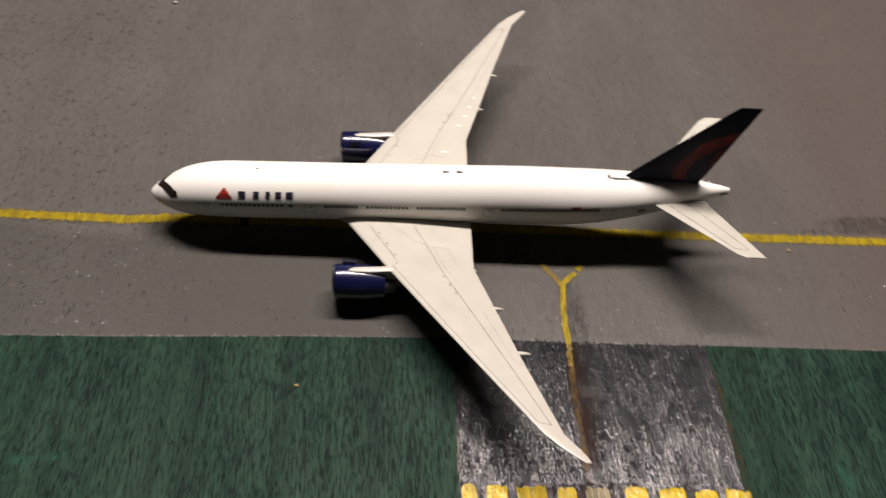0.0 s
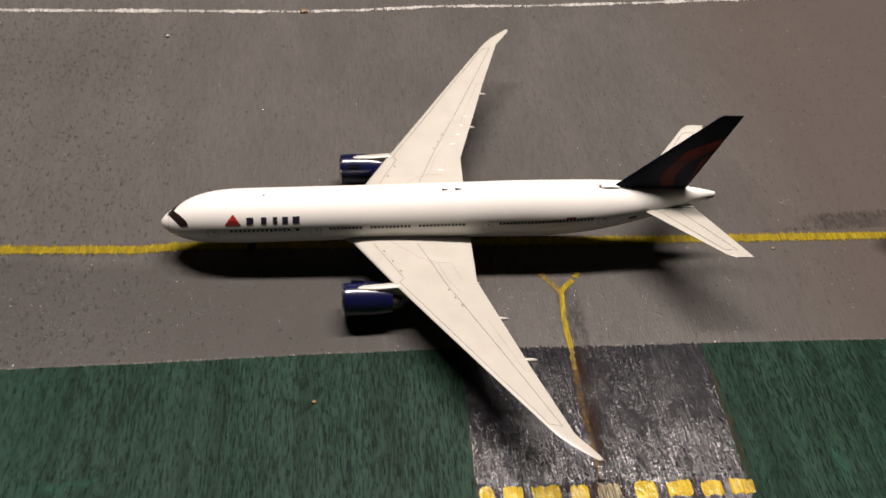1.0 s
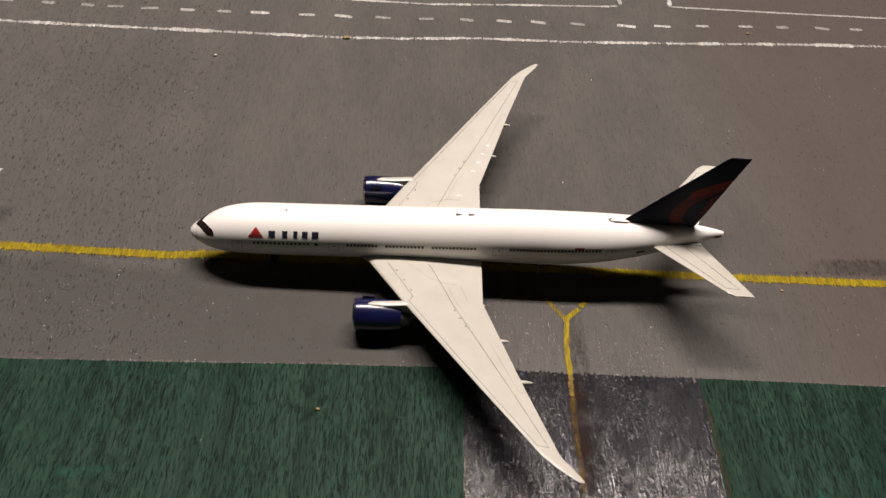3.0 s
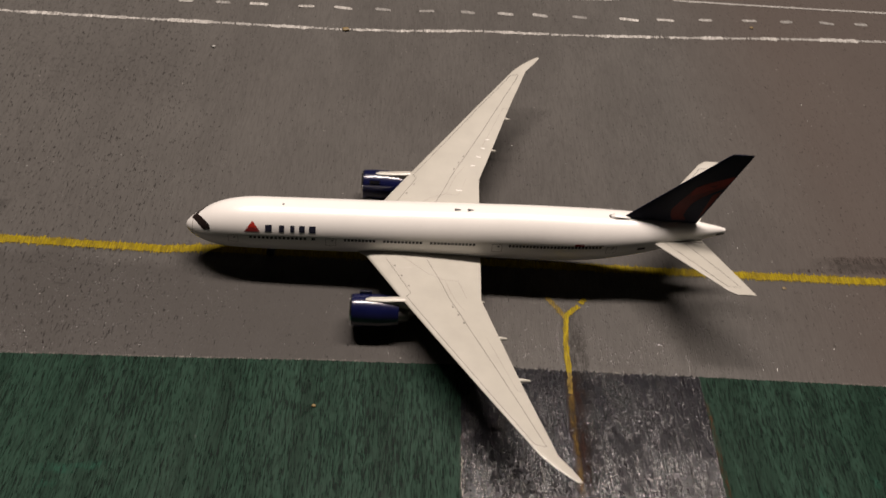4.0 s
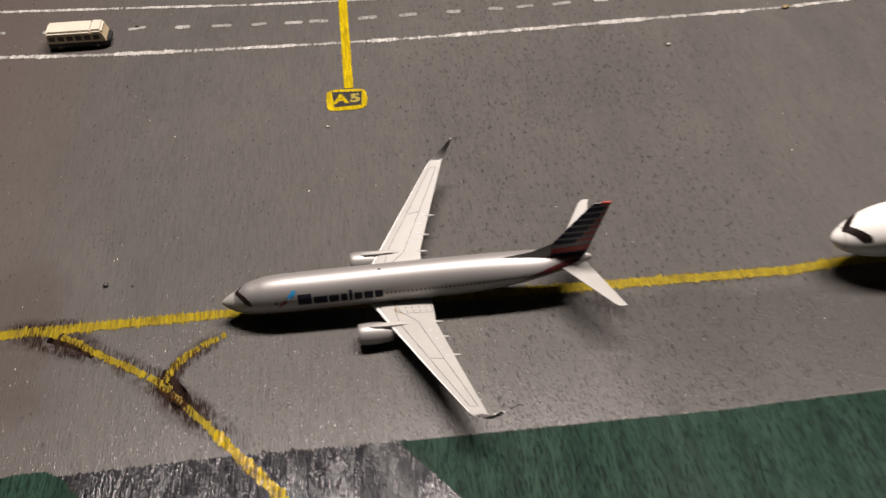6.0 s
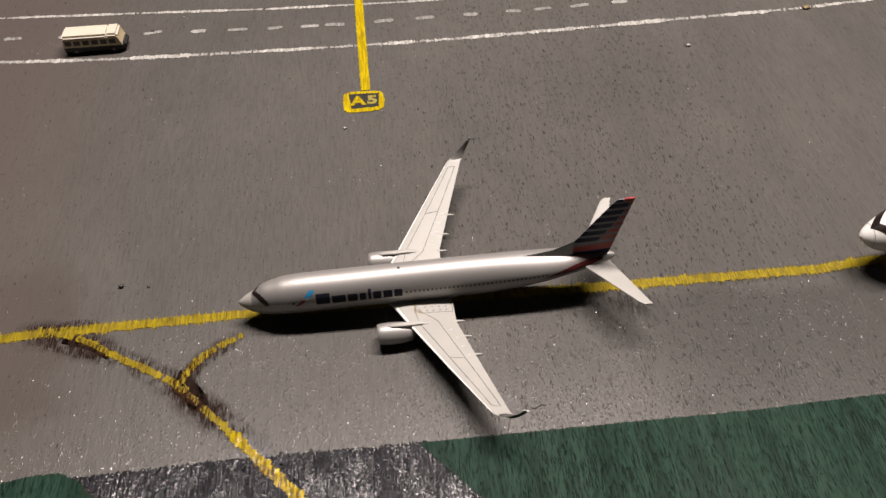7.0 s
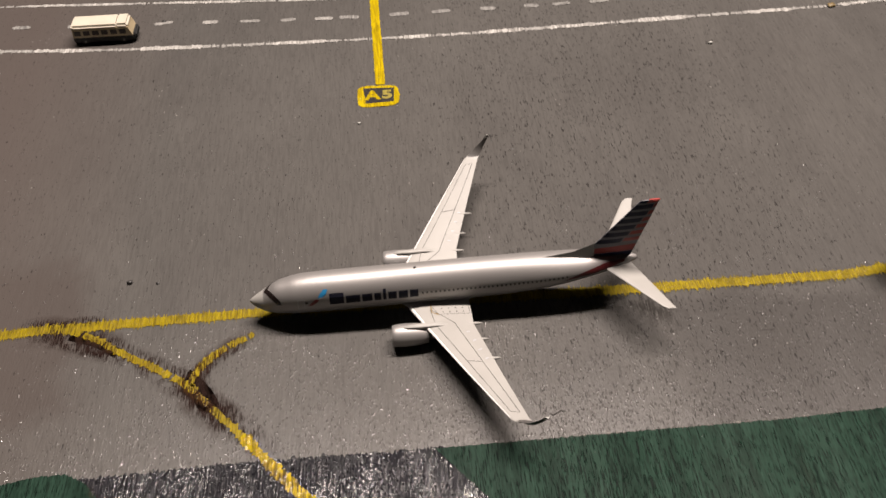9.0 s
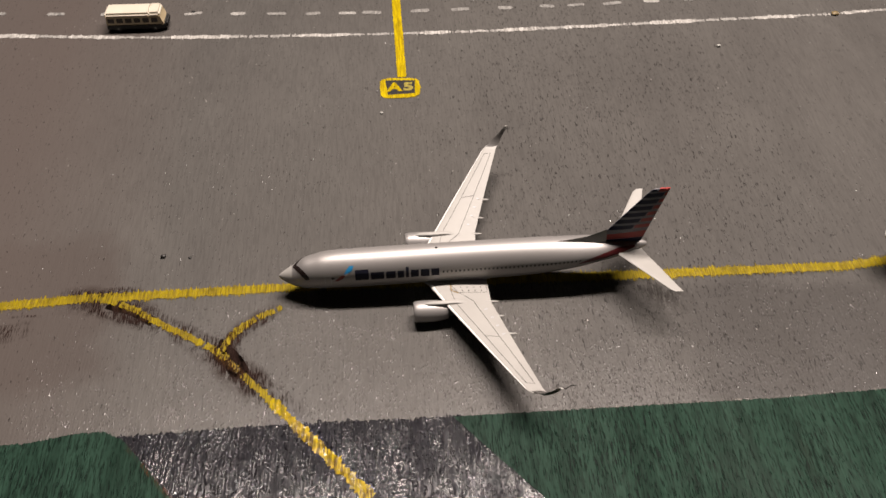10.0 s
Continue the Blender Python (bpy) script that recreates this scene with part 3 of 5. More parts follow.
structure(flat("pavement", field(ragged([(-194, -42.6), (-160, -41.8), (-137, -42), (-114, -42.4)], jag=0.25, comb=0.9) + [(-98, -62), (-70, -95), (-28, -200), (-28, -329), (-62, -329), (-112, -150), (-152, -96), (-182, -59)], 0.03), BLACK),
          "glossy black painted asphalt stub slanting off the taxiway", "pavement")

# markings
taxi = new("taxiway_marking")
structure(taxi, "hand-painted yellow taxiway lines on the grey board", "taxiway marking")
flat("centre_line", stripe([(-480, -1.5), (-232, -0.8), (-210, 0.6), (-188, 0.6), (-160, 0.9), (-100, -0.3), (-40, -1.2), (-7, -1.6), (5, -0.4), (60, 0.0), (120, 0.4), (171, 0.8), (212, 1.3), (420, 2.0)], 2.6, 0.14, 0.32, 1.2, 0.14), YELLOW, taxi)
flat("branch_line", stripe([(-205, 0.2), (-199, -2.6), (-195.6, -4.4), (-190, -8.4), (-186, -11.2), (-178.5, -15.8), (-172.4, -20.2), (-170.5, -22.0)], 1.55, 0.16, 0.35, 0.6, gaps=0.02), YELLOW, taxi)
flat("branch_line", stripe([(-157.9, -6.0), (-163, -8.6), (-167.6, -11.8), (-170.6, -15.2), (-172.0, -18.5), (-172.4, -20.8)], 1.7, 0.17, 0.4, 0.6, gaps=0.03), YELLOW, taxi)
flat("branch_line", stripe([(-171, -21.5), (-168.5, -24.5), (-166, -27.5)], 0.9, 0.165, 0.4, 0.5, gaps=0.06), YELLOW_THIN, taxi)
flat("branch_line", stripe([(-166.5, -27), (-162.0, -32), (-158.5, -36.0)], 1.5, 0.18, 0.5, 0.6, gaps=0.02), YELLOW, taxi)
flat("branch_line", stripe([(-159.2, -35.2), (-156.5, -38.4), (-150.8, -45.1), (-143, -53.8)], 2.5, 0.185, 0.7, 0.6), YELLOW_LEAD, taxi)
flat("branch_line", stripe([(-143.5, -53.4), (-136, -62.5)], 2.4, 0.19, 0.8, 0.7), YELLOW_LEAD, taxi)
flat("branch_line", stripe([(-135.8, -63.5), (-126, -73.5), (-117.6, -82.3), (-113.9, -88), (-106, -98)], 2.8, 0.19, 0.4, 0.4), YELLOW_LEAD, taxi)
flat("branch_line", stripe([(106.6, -12.4), (107.4, -13.8), (109.6, -17.2), (111.4, -20.4)], 1.3, 0.16, 0.3, 0.4, gaps=0.08), YELLOW_THIN, taxi)
flat("branch_line", stripe([(118.0, -12.4), (115.5, -15.6), (111.8, -19.4), (111.2, -25), (110.7, -31), (110.8, -36), (110.9, -40.0)], 1.4, 0.17, 0.25, 0.3, gaps=0.03), YELLOW, taxi)
flat("branch_line", stripe([(110.9, -39.6), (110.8, -43), (110.7, -47)], 0.9, 0.168, 0.3, 0.4, gaps=0.12), YELLOW_THIN, taxi)
flat("branch_line", smear([(110.9, -41.0), (110.8, -44), (110.6, -52), (110.6, -60), (110.9, -72), (111.0, -77), (111.2, -81)], 0.95, 0.17), FADED, taxi)

hold = new("hold_marking")
structure(hold, "row of thick yellow dashes across the black stub", "hold marking")
for a, b, mat in ((81.5, 84.9, YELLOW_THICK), (87.1, 91.8, YELLOW_THICK), (94.0, 100.8, YELLOW_THICK), (103.2, 107.6, YELLOW_THICK), (109.8, 115.3, DULL_DASH), (118.8, 124.1, YELLOW_THICK), (126.8, 133.0, YELLOW_THICK), (135.2, 140.5, YELLOW_THICK), (142.4, 148.4, YELLOW_THICK)):
    flat("dash", stripe([(a, -82.5 + rng.uniform(-0.3, 0.3)), (b, -82.4 + rng.uniform(-0.3, 0.3))], rng.uniform(3.4, 4.2), 0.15, 0.7, 0.5, 0.25), mat, hold)
hold_far = new("hold_marking")
structure(hold_far, "thick yellow dashed bar across the slanting black stub", "hold marking")
x = -152.0
while x < -79:
    w = rng.uniform(6.0, 8.0)
    flat("dash", stripe([(x, -86.6 + rng.uniform(-0.2, 0.2)), (min(x + w, -77.0), -86.4 + rng.uniform(-0.2, 0.2))], 4.3, 0.15, 0.5, 0.2, 0.3), YELLOW_THICK, hold_far)
    x += w + rng.uniform(0.3, 1.2)

road = new("road")
structure(road, "service road with uneven white edge lines and centre dashes", "road")
LOW = [(-420, 137), (-300, 131.0), (-245, 126.4), (-212, 123.5), (-174, 121.7), (-128, 120.2), (-92, 119.7), (-42, 120.6), (-8, 121.5), (34, 122.3), (56, 124.0), (90, 127.9), (125, 129.3), (172, 133.1), (222, 138.0), (262, 140.7), (420, 150)]
for a, b in zip(LOW, LOW[1:]):
    n = max(1, int((b[0] - a[0]) / 24))
    cuts = [0.0] + sorted((i + rng.uniform(0.25, 0.75)) / (2 * n) for i in range(2 * n)) + [1.0]
    for i, (u, v) in enumerate(zip(cuts, cuts[1:])):
        p, q = (a[0] + (b[0] - a[0]) * u, a[1] + (b[1] - a[1]) * u), (a[0] + (b[0] - a[0]) * v, a[1] + (b[1] - a[1]) * v)
        # bright pieces between dim ones: uneven brushwork, with glints put into the colour
        if i % 2:
            flat("edge_line", stripe([p, q], rng.uniform(1.5, 2.3), 0.12, 0.5, 0.5), WHITE_LINE, road)
        else:
            flat("edge_line", stripe([p, q], rng.uniform(0.8, 1.3), 0.12, 0.3, 0.9, 0.22, gaps=0.08), WHITE_LINE if rng.random() < 0.4 else WHITE_DASH, road)
HIGH = [(-420, 163), (-248, 155.5), (-197, 151.9), (-156, 148.6), (-105, 146.5), (-58, 147.0), (-13, 150.8), (36, 151.6), (70, 151.9), (103, 155.4), (143, 158.8), (150.5, 160.0)]
for a, b in zip(HIGH, HIGH[1:]):
    k = 0.3 + 0.4 * rng.random()
    mid = (a[0] + (b[0] - a[0]) * k, a[1] + (b[1] - a[1]) * k)
    # here too the brighter white carries glints as well as thicker paint
    flat("edge_line", stripe([a, mid], 1.4, 0.12, 0.3, 0.3), WHITE_LINE, road)
    flat("edge_line", stripe([mid, b], 0.9, 0.12, 0.25, 0.5, gaps=0.03), WHITE_DASH, road)
flat("edge_line", stripe([(174, 162.2), (223, 162.9), (270, 164.1), (420, 170)], 1.1, 0.12, 0.25, 0.3), WHITE_DASH, road)
flat("edge_line", stripe([(151.8, 161.5), (151.4, 200), (151.2, 240), (150, 420)], 1.5, 0.12, 0.3, 0.3), WHITE_DASH, road)
flat("edge_line", stripe([(173.9, 162.2), (175, 200), (176, 240), (178, 420)], 1.7, 0.12, 0.3, 0.3), WHITE_LINE, road)
for i in range(10):
    y = 168 + 16.5 * i
    flat("dash", stripe([(161.8 + 0.02 * i, y), (162 + 0.02 * i, y + 5.5)], 2.0, 0.12, 0.2, 0.2), WHITE_DASH, road)
DASH = [-268, -247, -228, -211, -197.2, -180.9, -166.9, -153.6, -141.1, -132.2, -114.6, -99.8, -83.1, -67.5, -56.8, -43.1, -28.2, -13.6, 0.7, 19.4, 34.3, 50.3, 68.2, 84.9, 100.5, 114.8, 131.3, 152.1, 167.7, 185.1, 204.2, 220.6, 238.2, 253.4]
MIDDLE = [(-268, 143.0), (-247, 141.3), (-197, 138.4), (-167, 136.3), (-132, 134.8), (-90, 134.8), (-55, 135.0), (0, 136.9), (50, 139.0), (100, 142.1), (150, 144.2), (200, 149.5), (253, 153.1)]
for x in DASH:
    y = spline(MIDDLE, x)[0]
    bright = x in (0.7, 19.4, 34.3, 152.1, 167.7)
    w = rng.uniform(2.6, 3.6) + (0.5 if bright else 0)
    tilt = rng.uniform(-0.5, 0.5)
    flat("dash", stripe([(x - w, y - tilt), (x + w, y + tilt)], rng.uniform(1.6, 2.2), 0.12, 0.25, 0.1, 0.3), WHITE_LINE if bright else (DIM_DASH if rng.random() < 0.55 else WHITE_DASH), road)

gate = new("gate_marking")
structure(gate, "yellow lead-in line ending in a lettered gate box", "gate marking")
flat("lead_line", stripe([(-122.9, 93.5), (-123.0, 120), (-123.2, 170), (-123.4, 230), (-123.6, 420)], 3.1, 0.22, 0.2, 0.1), YELLOW_THICK, gate)
flat("box", field(ragged([(-130.1, 83.4), (-130.4, 87.5), (-130.2, 91.6), (-129.4, 92.7), (-127.5, 93.3), (-120.4, 92.9), (-118.2, 92.4), (-117.3, 91.0), (-117.0, 87), (-117.6, 83.4), (-118.8, 82.4), (-120.6, 82.0), (-127.6, 82.0), (-129.2, 82.4), (-130.1, 83.4)], 0.4, 0.18)[:-1], 0.20), YELLOW_THICK, gate, "thick yellow painted box")
flat("panel", field(ragged([(-127.9, 83.9), (-128.4, 91.9), (-118.6, 91.4), (-119.0, 84.2), (-127.9, 83.9)], 0.4, 0.2)[:-1], 0.24), SIGN_BLACK, gate, "black painted letter field")


def lettering(text, x, y, z, size, turn, mat, parent, stretch=1.0):
    curve = bpy.data.curves.new("letters", "FONT")
    curve.body, curve.size, curve.align_x, curve.align_y = text, size * MM, "CENTER", "CENTER"
    curve.extrude, curve.offset = 0.02 * MM, 0.28 * MM
    tmp = new("letters", curve)
    bpy.context.view_layer.update()
    mesh = bpy.data.meshes.new_from_object(tmp.evaluated_get(bpy.context.evaluated_depsgraph_get()))
    bpy.data.objects.remove(tmp)
    mesh.materials.append(mat)
    ob = new("letters", mesh)
    ob.parent = parent
    ob.matrix_basis = pose(x * MM, y * MM, z * MM, 0, 0, turn) @ Matrix.Diagonal((stretch, 1, 1, 1))
    return tagged(ob, "hand-painted yellow letters on black")


lettering("A", -125.6, 87.7, 0.28, 6.4, 0, YELLOW_THICK, gate, 1.05)
lettering("5", -121.0, 87.8, 0.28, 5.8, 0, OLIVE_LETTER, gate, 1.15)

stand = new("stand_marking")
structure(stand, "white ladder-shaped stand marking beside the lead-in line", "stand marking")
flat("rail", stripe([(-107.6, 169.5), (-106.8, 185), (-107.8, 200), (-107.8, 300)], 1.6, 0.12, 0.25, 0.2), WHITE_LINE, stand)
for i in range(9):
    y = 169.6 + 14.6 * i
    flat("rung", stripe([(-119.8, y - 0.2), (-108, y + 0.2 + 2.4 * min(i, 1))], 1.3, 0.12, 0.25, 0.2), WHITE_DASH, stand)

dirt = new("soot_smear")
tagged(dirt, "brown-black brush smears along the yellow branch lines", "smear", kind="stuff")
flat("smear", smear([(-216, 1.0), (-209, 0.2), (-202, -2.4), (-195, -5.6), (-188, -9.6)], 5.6, 0.115), BROWN_STAIN, dirt)
flat("smear", smear([(-178, -15), (-173, -20), (-168.5, -25.5), (-164, -30), (-159, -35)], 5.4, 0.115), BROWN_STAIN, dirt)
flat("smear", smear([(-158, -5), (-163, -8.5), (-167.5, -12.0), (-170.5, -16.5), (-170, -22), (-166, -27)], 2.8, 0.118), BROWN_STAIN, dirt)
flat("smear", smear([(-217, 2.0), (-212, 0.8), (-205, -0.8), (-198, -3.8), (-190, -8.5), (-181, -14.2), (-172, -20.5), (-165, -28), (-158, -35), (-152, -42)], 3.9, 0.13), SOOT, dirt)
flat("smear", smear([(-213, 0.5), (-208, -0.8), (-202, -3.4), (-196, -6.4), (-191, -9.8)], 3.4, 0.20), SOOT, dirt)
flat("smear", smear([(-212, 2.2), (-206, 2.0), (-200, 1.6), (-195, 1.6)], 1.3, 0.205), SOOT, dirt)
flat("smear", smear([(-177, -16), (-172.5, -20.5), (-168.5, -25.5), (-165, -29), (-161, -33)], 3.6, 0.21), SOOT, dirt)
flat("smear", smear([(-157, -5.5), (-162, -9), (-166.5, -12.5), (-169.4, -16.5), (-169.8, -21), (-167, -27)], 2.4, 0.20), SOOT, dirt)
flat("smear", smear([(-168, -12), (-171.0, -15.5), (-172.6, -19), (-172.5, -23)], 1.6, 0.215), SOOT, dirt)
flat("smear", smear([(-92.6, -36.4), (-90.6, -35.2), (-89.0, -36.6), (-87.2, -35.6), (-85.8, -36.0)], 0.16, 0.12, 4), CRACK, dirt)
flat("smear", smear([(-90.4, -37.6), (-89.0, -38.2), (-88.2, -37.6)], 0.18, 0.12, 4), CRACK, dirt)
flat("smear", smear([(147.4, -44), (147.8, -52), (147.9, -64), (148.0, -76), (148.2, -90)], 0.8, 0.12, 4), RUST, dirt)
flat("smear", smear([(-192, -44.5), (-187.2, -50), (-180, -59), (-168, -74), (-155, -91)], 0.8, 0.12, 4), RUST, dirt)
# pale rims on the paint borders, the ridges' highlights and glints put in as colour
for rim in ([(-114, -42.4), (-80, -42.4), (-40, -42.5), (0, -41.4), (40, -39.9), (80, -38.9)], [(146, -38.9), (200, -38.9), (260, -39.4)], [(82, -39), (100, -39), (125, -39.1), (147, -38.9)], [(-190, -42.4), (-160, -41.7), (-137, -41.9), (-115, -42.3)]):
    flat("smear", smear(rim, 0.45, 0.125, 4), PALE_RIM, dirt)
flat("smear", smear([(81.0, -60), (81.2, -68), (81.3, -78), (81.0, -92)], 0.7, 0.12, 4), PALE_RIM, dirt)
flat("smear", smear([(112.4, -40), (112.4, -46), (112.2, -56), (112.2, -68), (112.6, -80)], 2.6, 0.125), SOOT, dirt)
flat("smear", smear([(111.6, -38), (111.6, -46), (111.4, -58), (111.6, -70), (112, -81)], 2.6, 0.122), BROWN_STAIN, dirt)
flat("smear", smear([(113.5, -14), (113.3, -26), (113.2, -40), (113.4, -60), (113.8, -80)], 4.0, 0.12), SCUFF, dirt)
flat("smear", smear([(-290, -8), (-250, -10), (-236, -11), (-226, -10), (-220, -8)], 3.4, 0.12), SOOT, dirt)
flat("smear", smear([(-228, -4.6), (-223, -4.4), (-218, -4.8)], 0.5, 0.125), SOOT, dirt)
flat("smear", smear([(-209, -2.2), (-203, -4.2), (-197, -6.6), (-191, -9.6)], 2.6, 0.215), SOOT, dirt)
flat("smear", smear([(-206, 2.6), (-202, 3.4), (-198, 3.2), (-194, 2.4)], 1.0, 0.21), SOOT, dirt)
flat("smear", smear([(-46, -1.6), (-30, -1.8), (-10, -1.8), (6, -1), (14, 0)], 3.0, 0.13), SOOT_THIN, dirt)
flat("smear", smear([(198, 9.4), (204, 10.0), (210, 10.6), (218, 11.2), (234, 12.2)], 2.0, 0.12), SOOT_THIN, dirt)
flat("smear", smear([(178, 4.2), (190, 4.4), (200, 4.8), (212, 5.2), (228, 5.8)], 1.0, 0.12), SOOT_THIN, dirt)
flat("smear", smear([(190, 7), (200, 7.4), (214, 8.2), (236, 9)], 4.0, 0.11), SCUFF_SOFT, dirt)
flat("smear", smear([(-80, 1), (-64, -1), (-58, -8), (-54, -16)], 6, 0.11), SCUFF, dirt)


flat("smear", smear([(-203, -1.8), (-196, -4.6), (-190, -8.8), (-181, -14.6), (-173, -20.4), (-169, -24.5), (-164, -30)], 1.5, 0.23), ORANGE_RIM, dirt)
flat("smear", smear([(-159, -6.4), (-164, -9.4), (-168.4, -12.8), (-171.2, -16), (-172.6, -20)], 1.5, 0.235), ORANGE_RIM, dirt)
flat("smear", smear([(-160, -35), (-153, -43), (-146, -51), (-138, -60), (-128, -72)], 1.7, 0.24), ORANGE_RIM, dirt)
flat("smear", smear([(80.5, -82.6), (84, -82.6), (110, -82.5), (140, -82.5), (151, -82.4)], 3.3, 0.135), BROWN_COAT, dirt)
flat("smear", smear([(-153, -86.6), (-148, -86.6), (-110, -86.5), (-82, -86.5), (-76, -86.5)], 3.3, 0.135), BROWN_COAT, dirt)
flat("smear", smear([(-35.4, -17.4), (-34, -17.2), (-32.4, -17.5), (-30.6, -17.3)], 0.35, 0.12, 4), SCUFF, dirt)
flat("smear", smear([(-35.0, -48), (-35.4, -52), (-35.6, -57), (-35.9, -62), (-36, -68)], 0.5, 0.13, 4), GROOVE, dirt)
flat("smear", smear([(-36.6, -46), (-37.2, -53), (-37.6, -62), (-38, -72)], 1.2, 0.125, 4), OLIVE, dirt)
flat("smear", smear([(-49.7, -45), (-51, -51), (-52.5, -58), (-54.2, -65)], 0.45, 0.13, 4), GROOVE, dirt)
flat("smear", smear([(171.6, -71), (172.6, -74), (173.0, -79), (172.0, -84)], 1.8, 0.13, 6), TEAL, dirt)
flat("smear", smear([(186, -66), (187.5, -70), (187, -75)], 1.3, 0.13, 4), TEAL, dirt)
flat("smear", smear([(-25, -77), (-19, -76), (-14, -76.4), (-8, -75), (-3, -74.4)], 1.6, 0.13, 4), TEAL, dirt)
flat("smear", smear([(-22, -82), (-18, -80), (-15, -81)], 1.5, 0.132, 4), TEAL, dirt)


def crumb(x, y, size, mat, label, flatten=0.6):
    bm = bmesh.new()
    bmesh.ops.create_icosphere(bm, subdivisions=2, radius=size)
    for v in bm.verts:
        k = 1 + 0.35 * noise.noise(v.co * 2.2 / size + Vector((x, y, 0)))
        v.co = Vector((v.co.x * k * 1.3, v.co.y * k, v.co.z * k * flatten))
    low = min(v.co.z for v in bm.verts)
    bmesh.ops.translate(bm, vec=(x, y, 0.10 - low), verts=bm.verts)
    ob = part("crumb", bm, mat, smooth=60)
    return tagged(ob, label, "crumb", "loose crumbs on the board")


crumb(-11.6, 104.5, 0.6, PALE_CRUMB, "pale grit crumb lying on grey paint")
crumb(36.7, 122.2, 1.1, CRUMB_MAT, "ochre paint crumb on the white road line", 0.4)
crumb(42.7, -54.9, 0.45, CRUMB_MAT, "ochre crumb lying on the green field")
crumb(-191.0, 14.4, 0.6, DARK_CRUMB, "dark grit crumb on the grey board")
crumb(-183.8, 13.6, 0.35, DARK_CRUMB, "small dark grit crumb on the grey board", 0.4)
crumb(-197.2, 139.4, 0.5, DARK_CRUMB, "dark grit crumb on the service road")
crumb(180.1, -3.7, 0.5, CRUMB_MAT, "ochre paint fleck beside the yellow line", 0.3)
crumb(203.7, 144.0, 0.6, CRUMB_MAT, "ochre crumb lying on the service road", 0.5)
crumb(-130.2, 74.3, 0.45, PALE_CRUMB, "pale grit speck below the gate box", 0.5)


# ---- the large white airliner ----
def wing_of(parent, keys, side, mat, label):
    foil = Foil(keys, side)
    return foil, part("wing", foil.mesh(), mat, parent, label, 50)


def fairing(parent, x0, x1, y, z, r, mat):
    prof = [(0.0, 0.02), (0.5, r * 0.7), (1.4, r), ((x1 - x0) * 0.6, r), ((x1 - x0) * 0.9, r * 0.6), (x1 - x0, 0.05)]
    return part("flap_fairing", turned(prof, (x0, y, z), 12, caps=True), mat, parent, "small flap track fairing")


def bars(hull, spans, a0, a1, mat, parent, name, label):
    for x0, x1 in spans:
        part(name, hull.patch(x0, x1, a0, a1, 0.05, 2, 2), mat, parent, label, 0)


def visor(hull, x0, sweep, wide, most, n=28):
    """A cockpit window band that sweeps back down the sides."""
    bm = bmesh.new()
    rows = []
    for i in range(n + 1):
        a = -most + 2 * most * i / n
        u = abs(a) / most
        front = x0 + sweep * u**1.3
        w = wide * (0.7 + 0.45 * u) * (1 - 0.35 * max(0.0, u - 0.8) / 0.2)
        rows.append([bm.verts.new(hull.at(front + w * j / 3, a, 0.06)) for j in range(4)])
    for r, s in zip(rows, rows[1:]):
        for j in range(3):
            bm.faces.new((r[j], r[j + 1], s[j + 1], s[j]))
    return bm


def window_row(hull, rows, angle, tall, wide, mat, parent, level=None):
    for side in (1, -1):
        for x0, x1, n in rows:
            for i in range(n):
                x = x0 + (x1 - x0) * i / (n - 1)
                a = angle if level is None else hull.level(x, level(x))
                part("window", hull.patch(x - wide / 2, x + wide / 2, side * (a - tall), side * (a + tall), 0.05, 1, 1), mat, parent, "", 0)


def door_frame(hull, x, a0, a1, wide, mat, parent):
    """A printed door outline: one closed ring that follows the hull."""
    bm = bmesh.new()
    t, d = 0.14, (1.2 if a1 > a0 else -1.2)
    rim = [(0, 0), (0.5, 0), (1, 0), (1, 0.33), (1, 0.67), (1, 1), (0.5, 1), (0, 1), (0, 0.67), (0, 0.33)]
    outer = [bm.verts.new(hull.at(x + wide * u, a0 + (a1 - a0) * v, 0.04)) for u, v in rim]
    inner = [bm.verts.new(hull.at(x + t + (wide - 2 * t) * u, a0 + d + (a1 - a0 - 2 * d) * v, 0.04)) for u, v in rim]
    for k in range(len(rim)):
        m = (k + 1) % len(rim)
        bm.faces.new((outer[k], outer[m], inner[m], inner[k]))
    part("door_outline", bm, mat, parent, "thin printed cabin door outline", 0)


def fin_print(foil, shape, mat, parent, name, label, proud=0.06):
    for face in (1, -1):
        bm = bmesh.new()
        bm.faces.new([bm.verts.new(foil.at(s, c, face, proud)) for s, c in shape])
        bmesh.ops.triangulate(bm, faces=bm.faces)
        part(name, bm, mat, parent, label, 0)


RISE = 1.6


def fin_band(foil, s0, s1, s2, s3, c0, c1, mat, parent, label, n=10):
    """A print on both faces between two chord shares; s0, s1 its lower and upper edge ahead, s2, s3 behind."""
    for face in (1, -1):
        bm = bmesh.new()
        rows = []
        for i in range(n + 1):
            u = i / n
            lo, hi, c = s0 + (s2 - s0) * u, s1 + (s3 - s1) * u, c0 + (c1 - c0) * u
            rows.append((bm.verts.new(foil.at(lo, c, face, 0.05)), bm.verts.new(foil.at(hi, c, face, 0.05))))
        for r, s in zip(rows, rows[1:]):
            bm.faces.new((r[0], s[0], s[1], r[1]))
        part("fin_stripe", bm, mat, parent, label, 0)


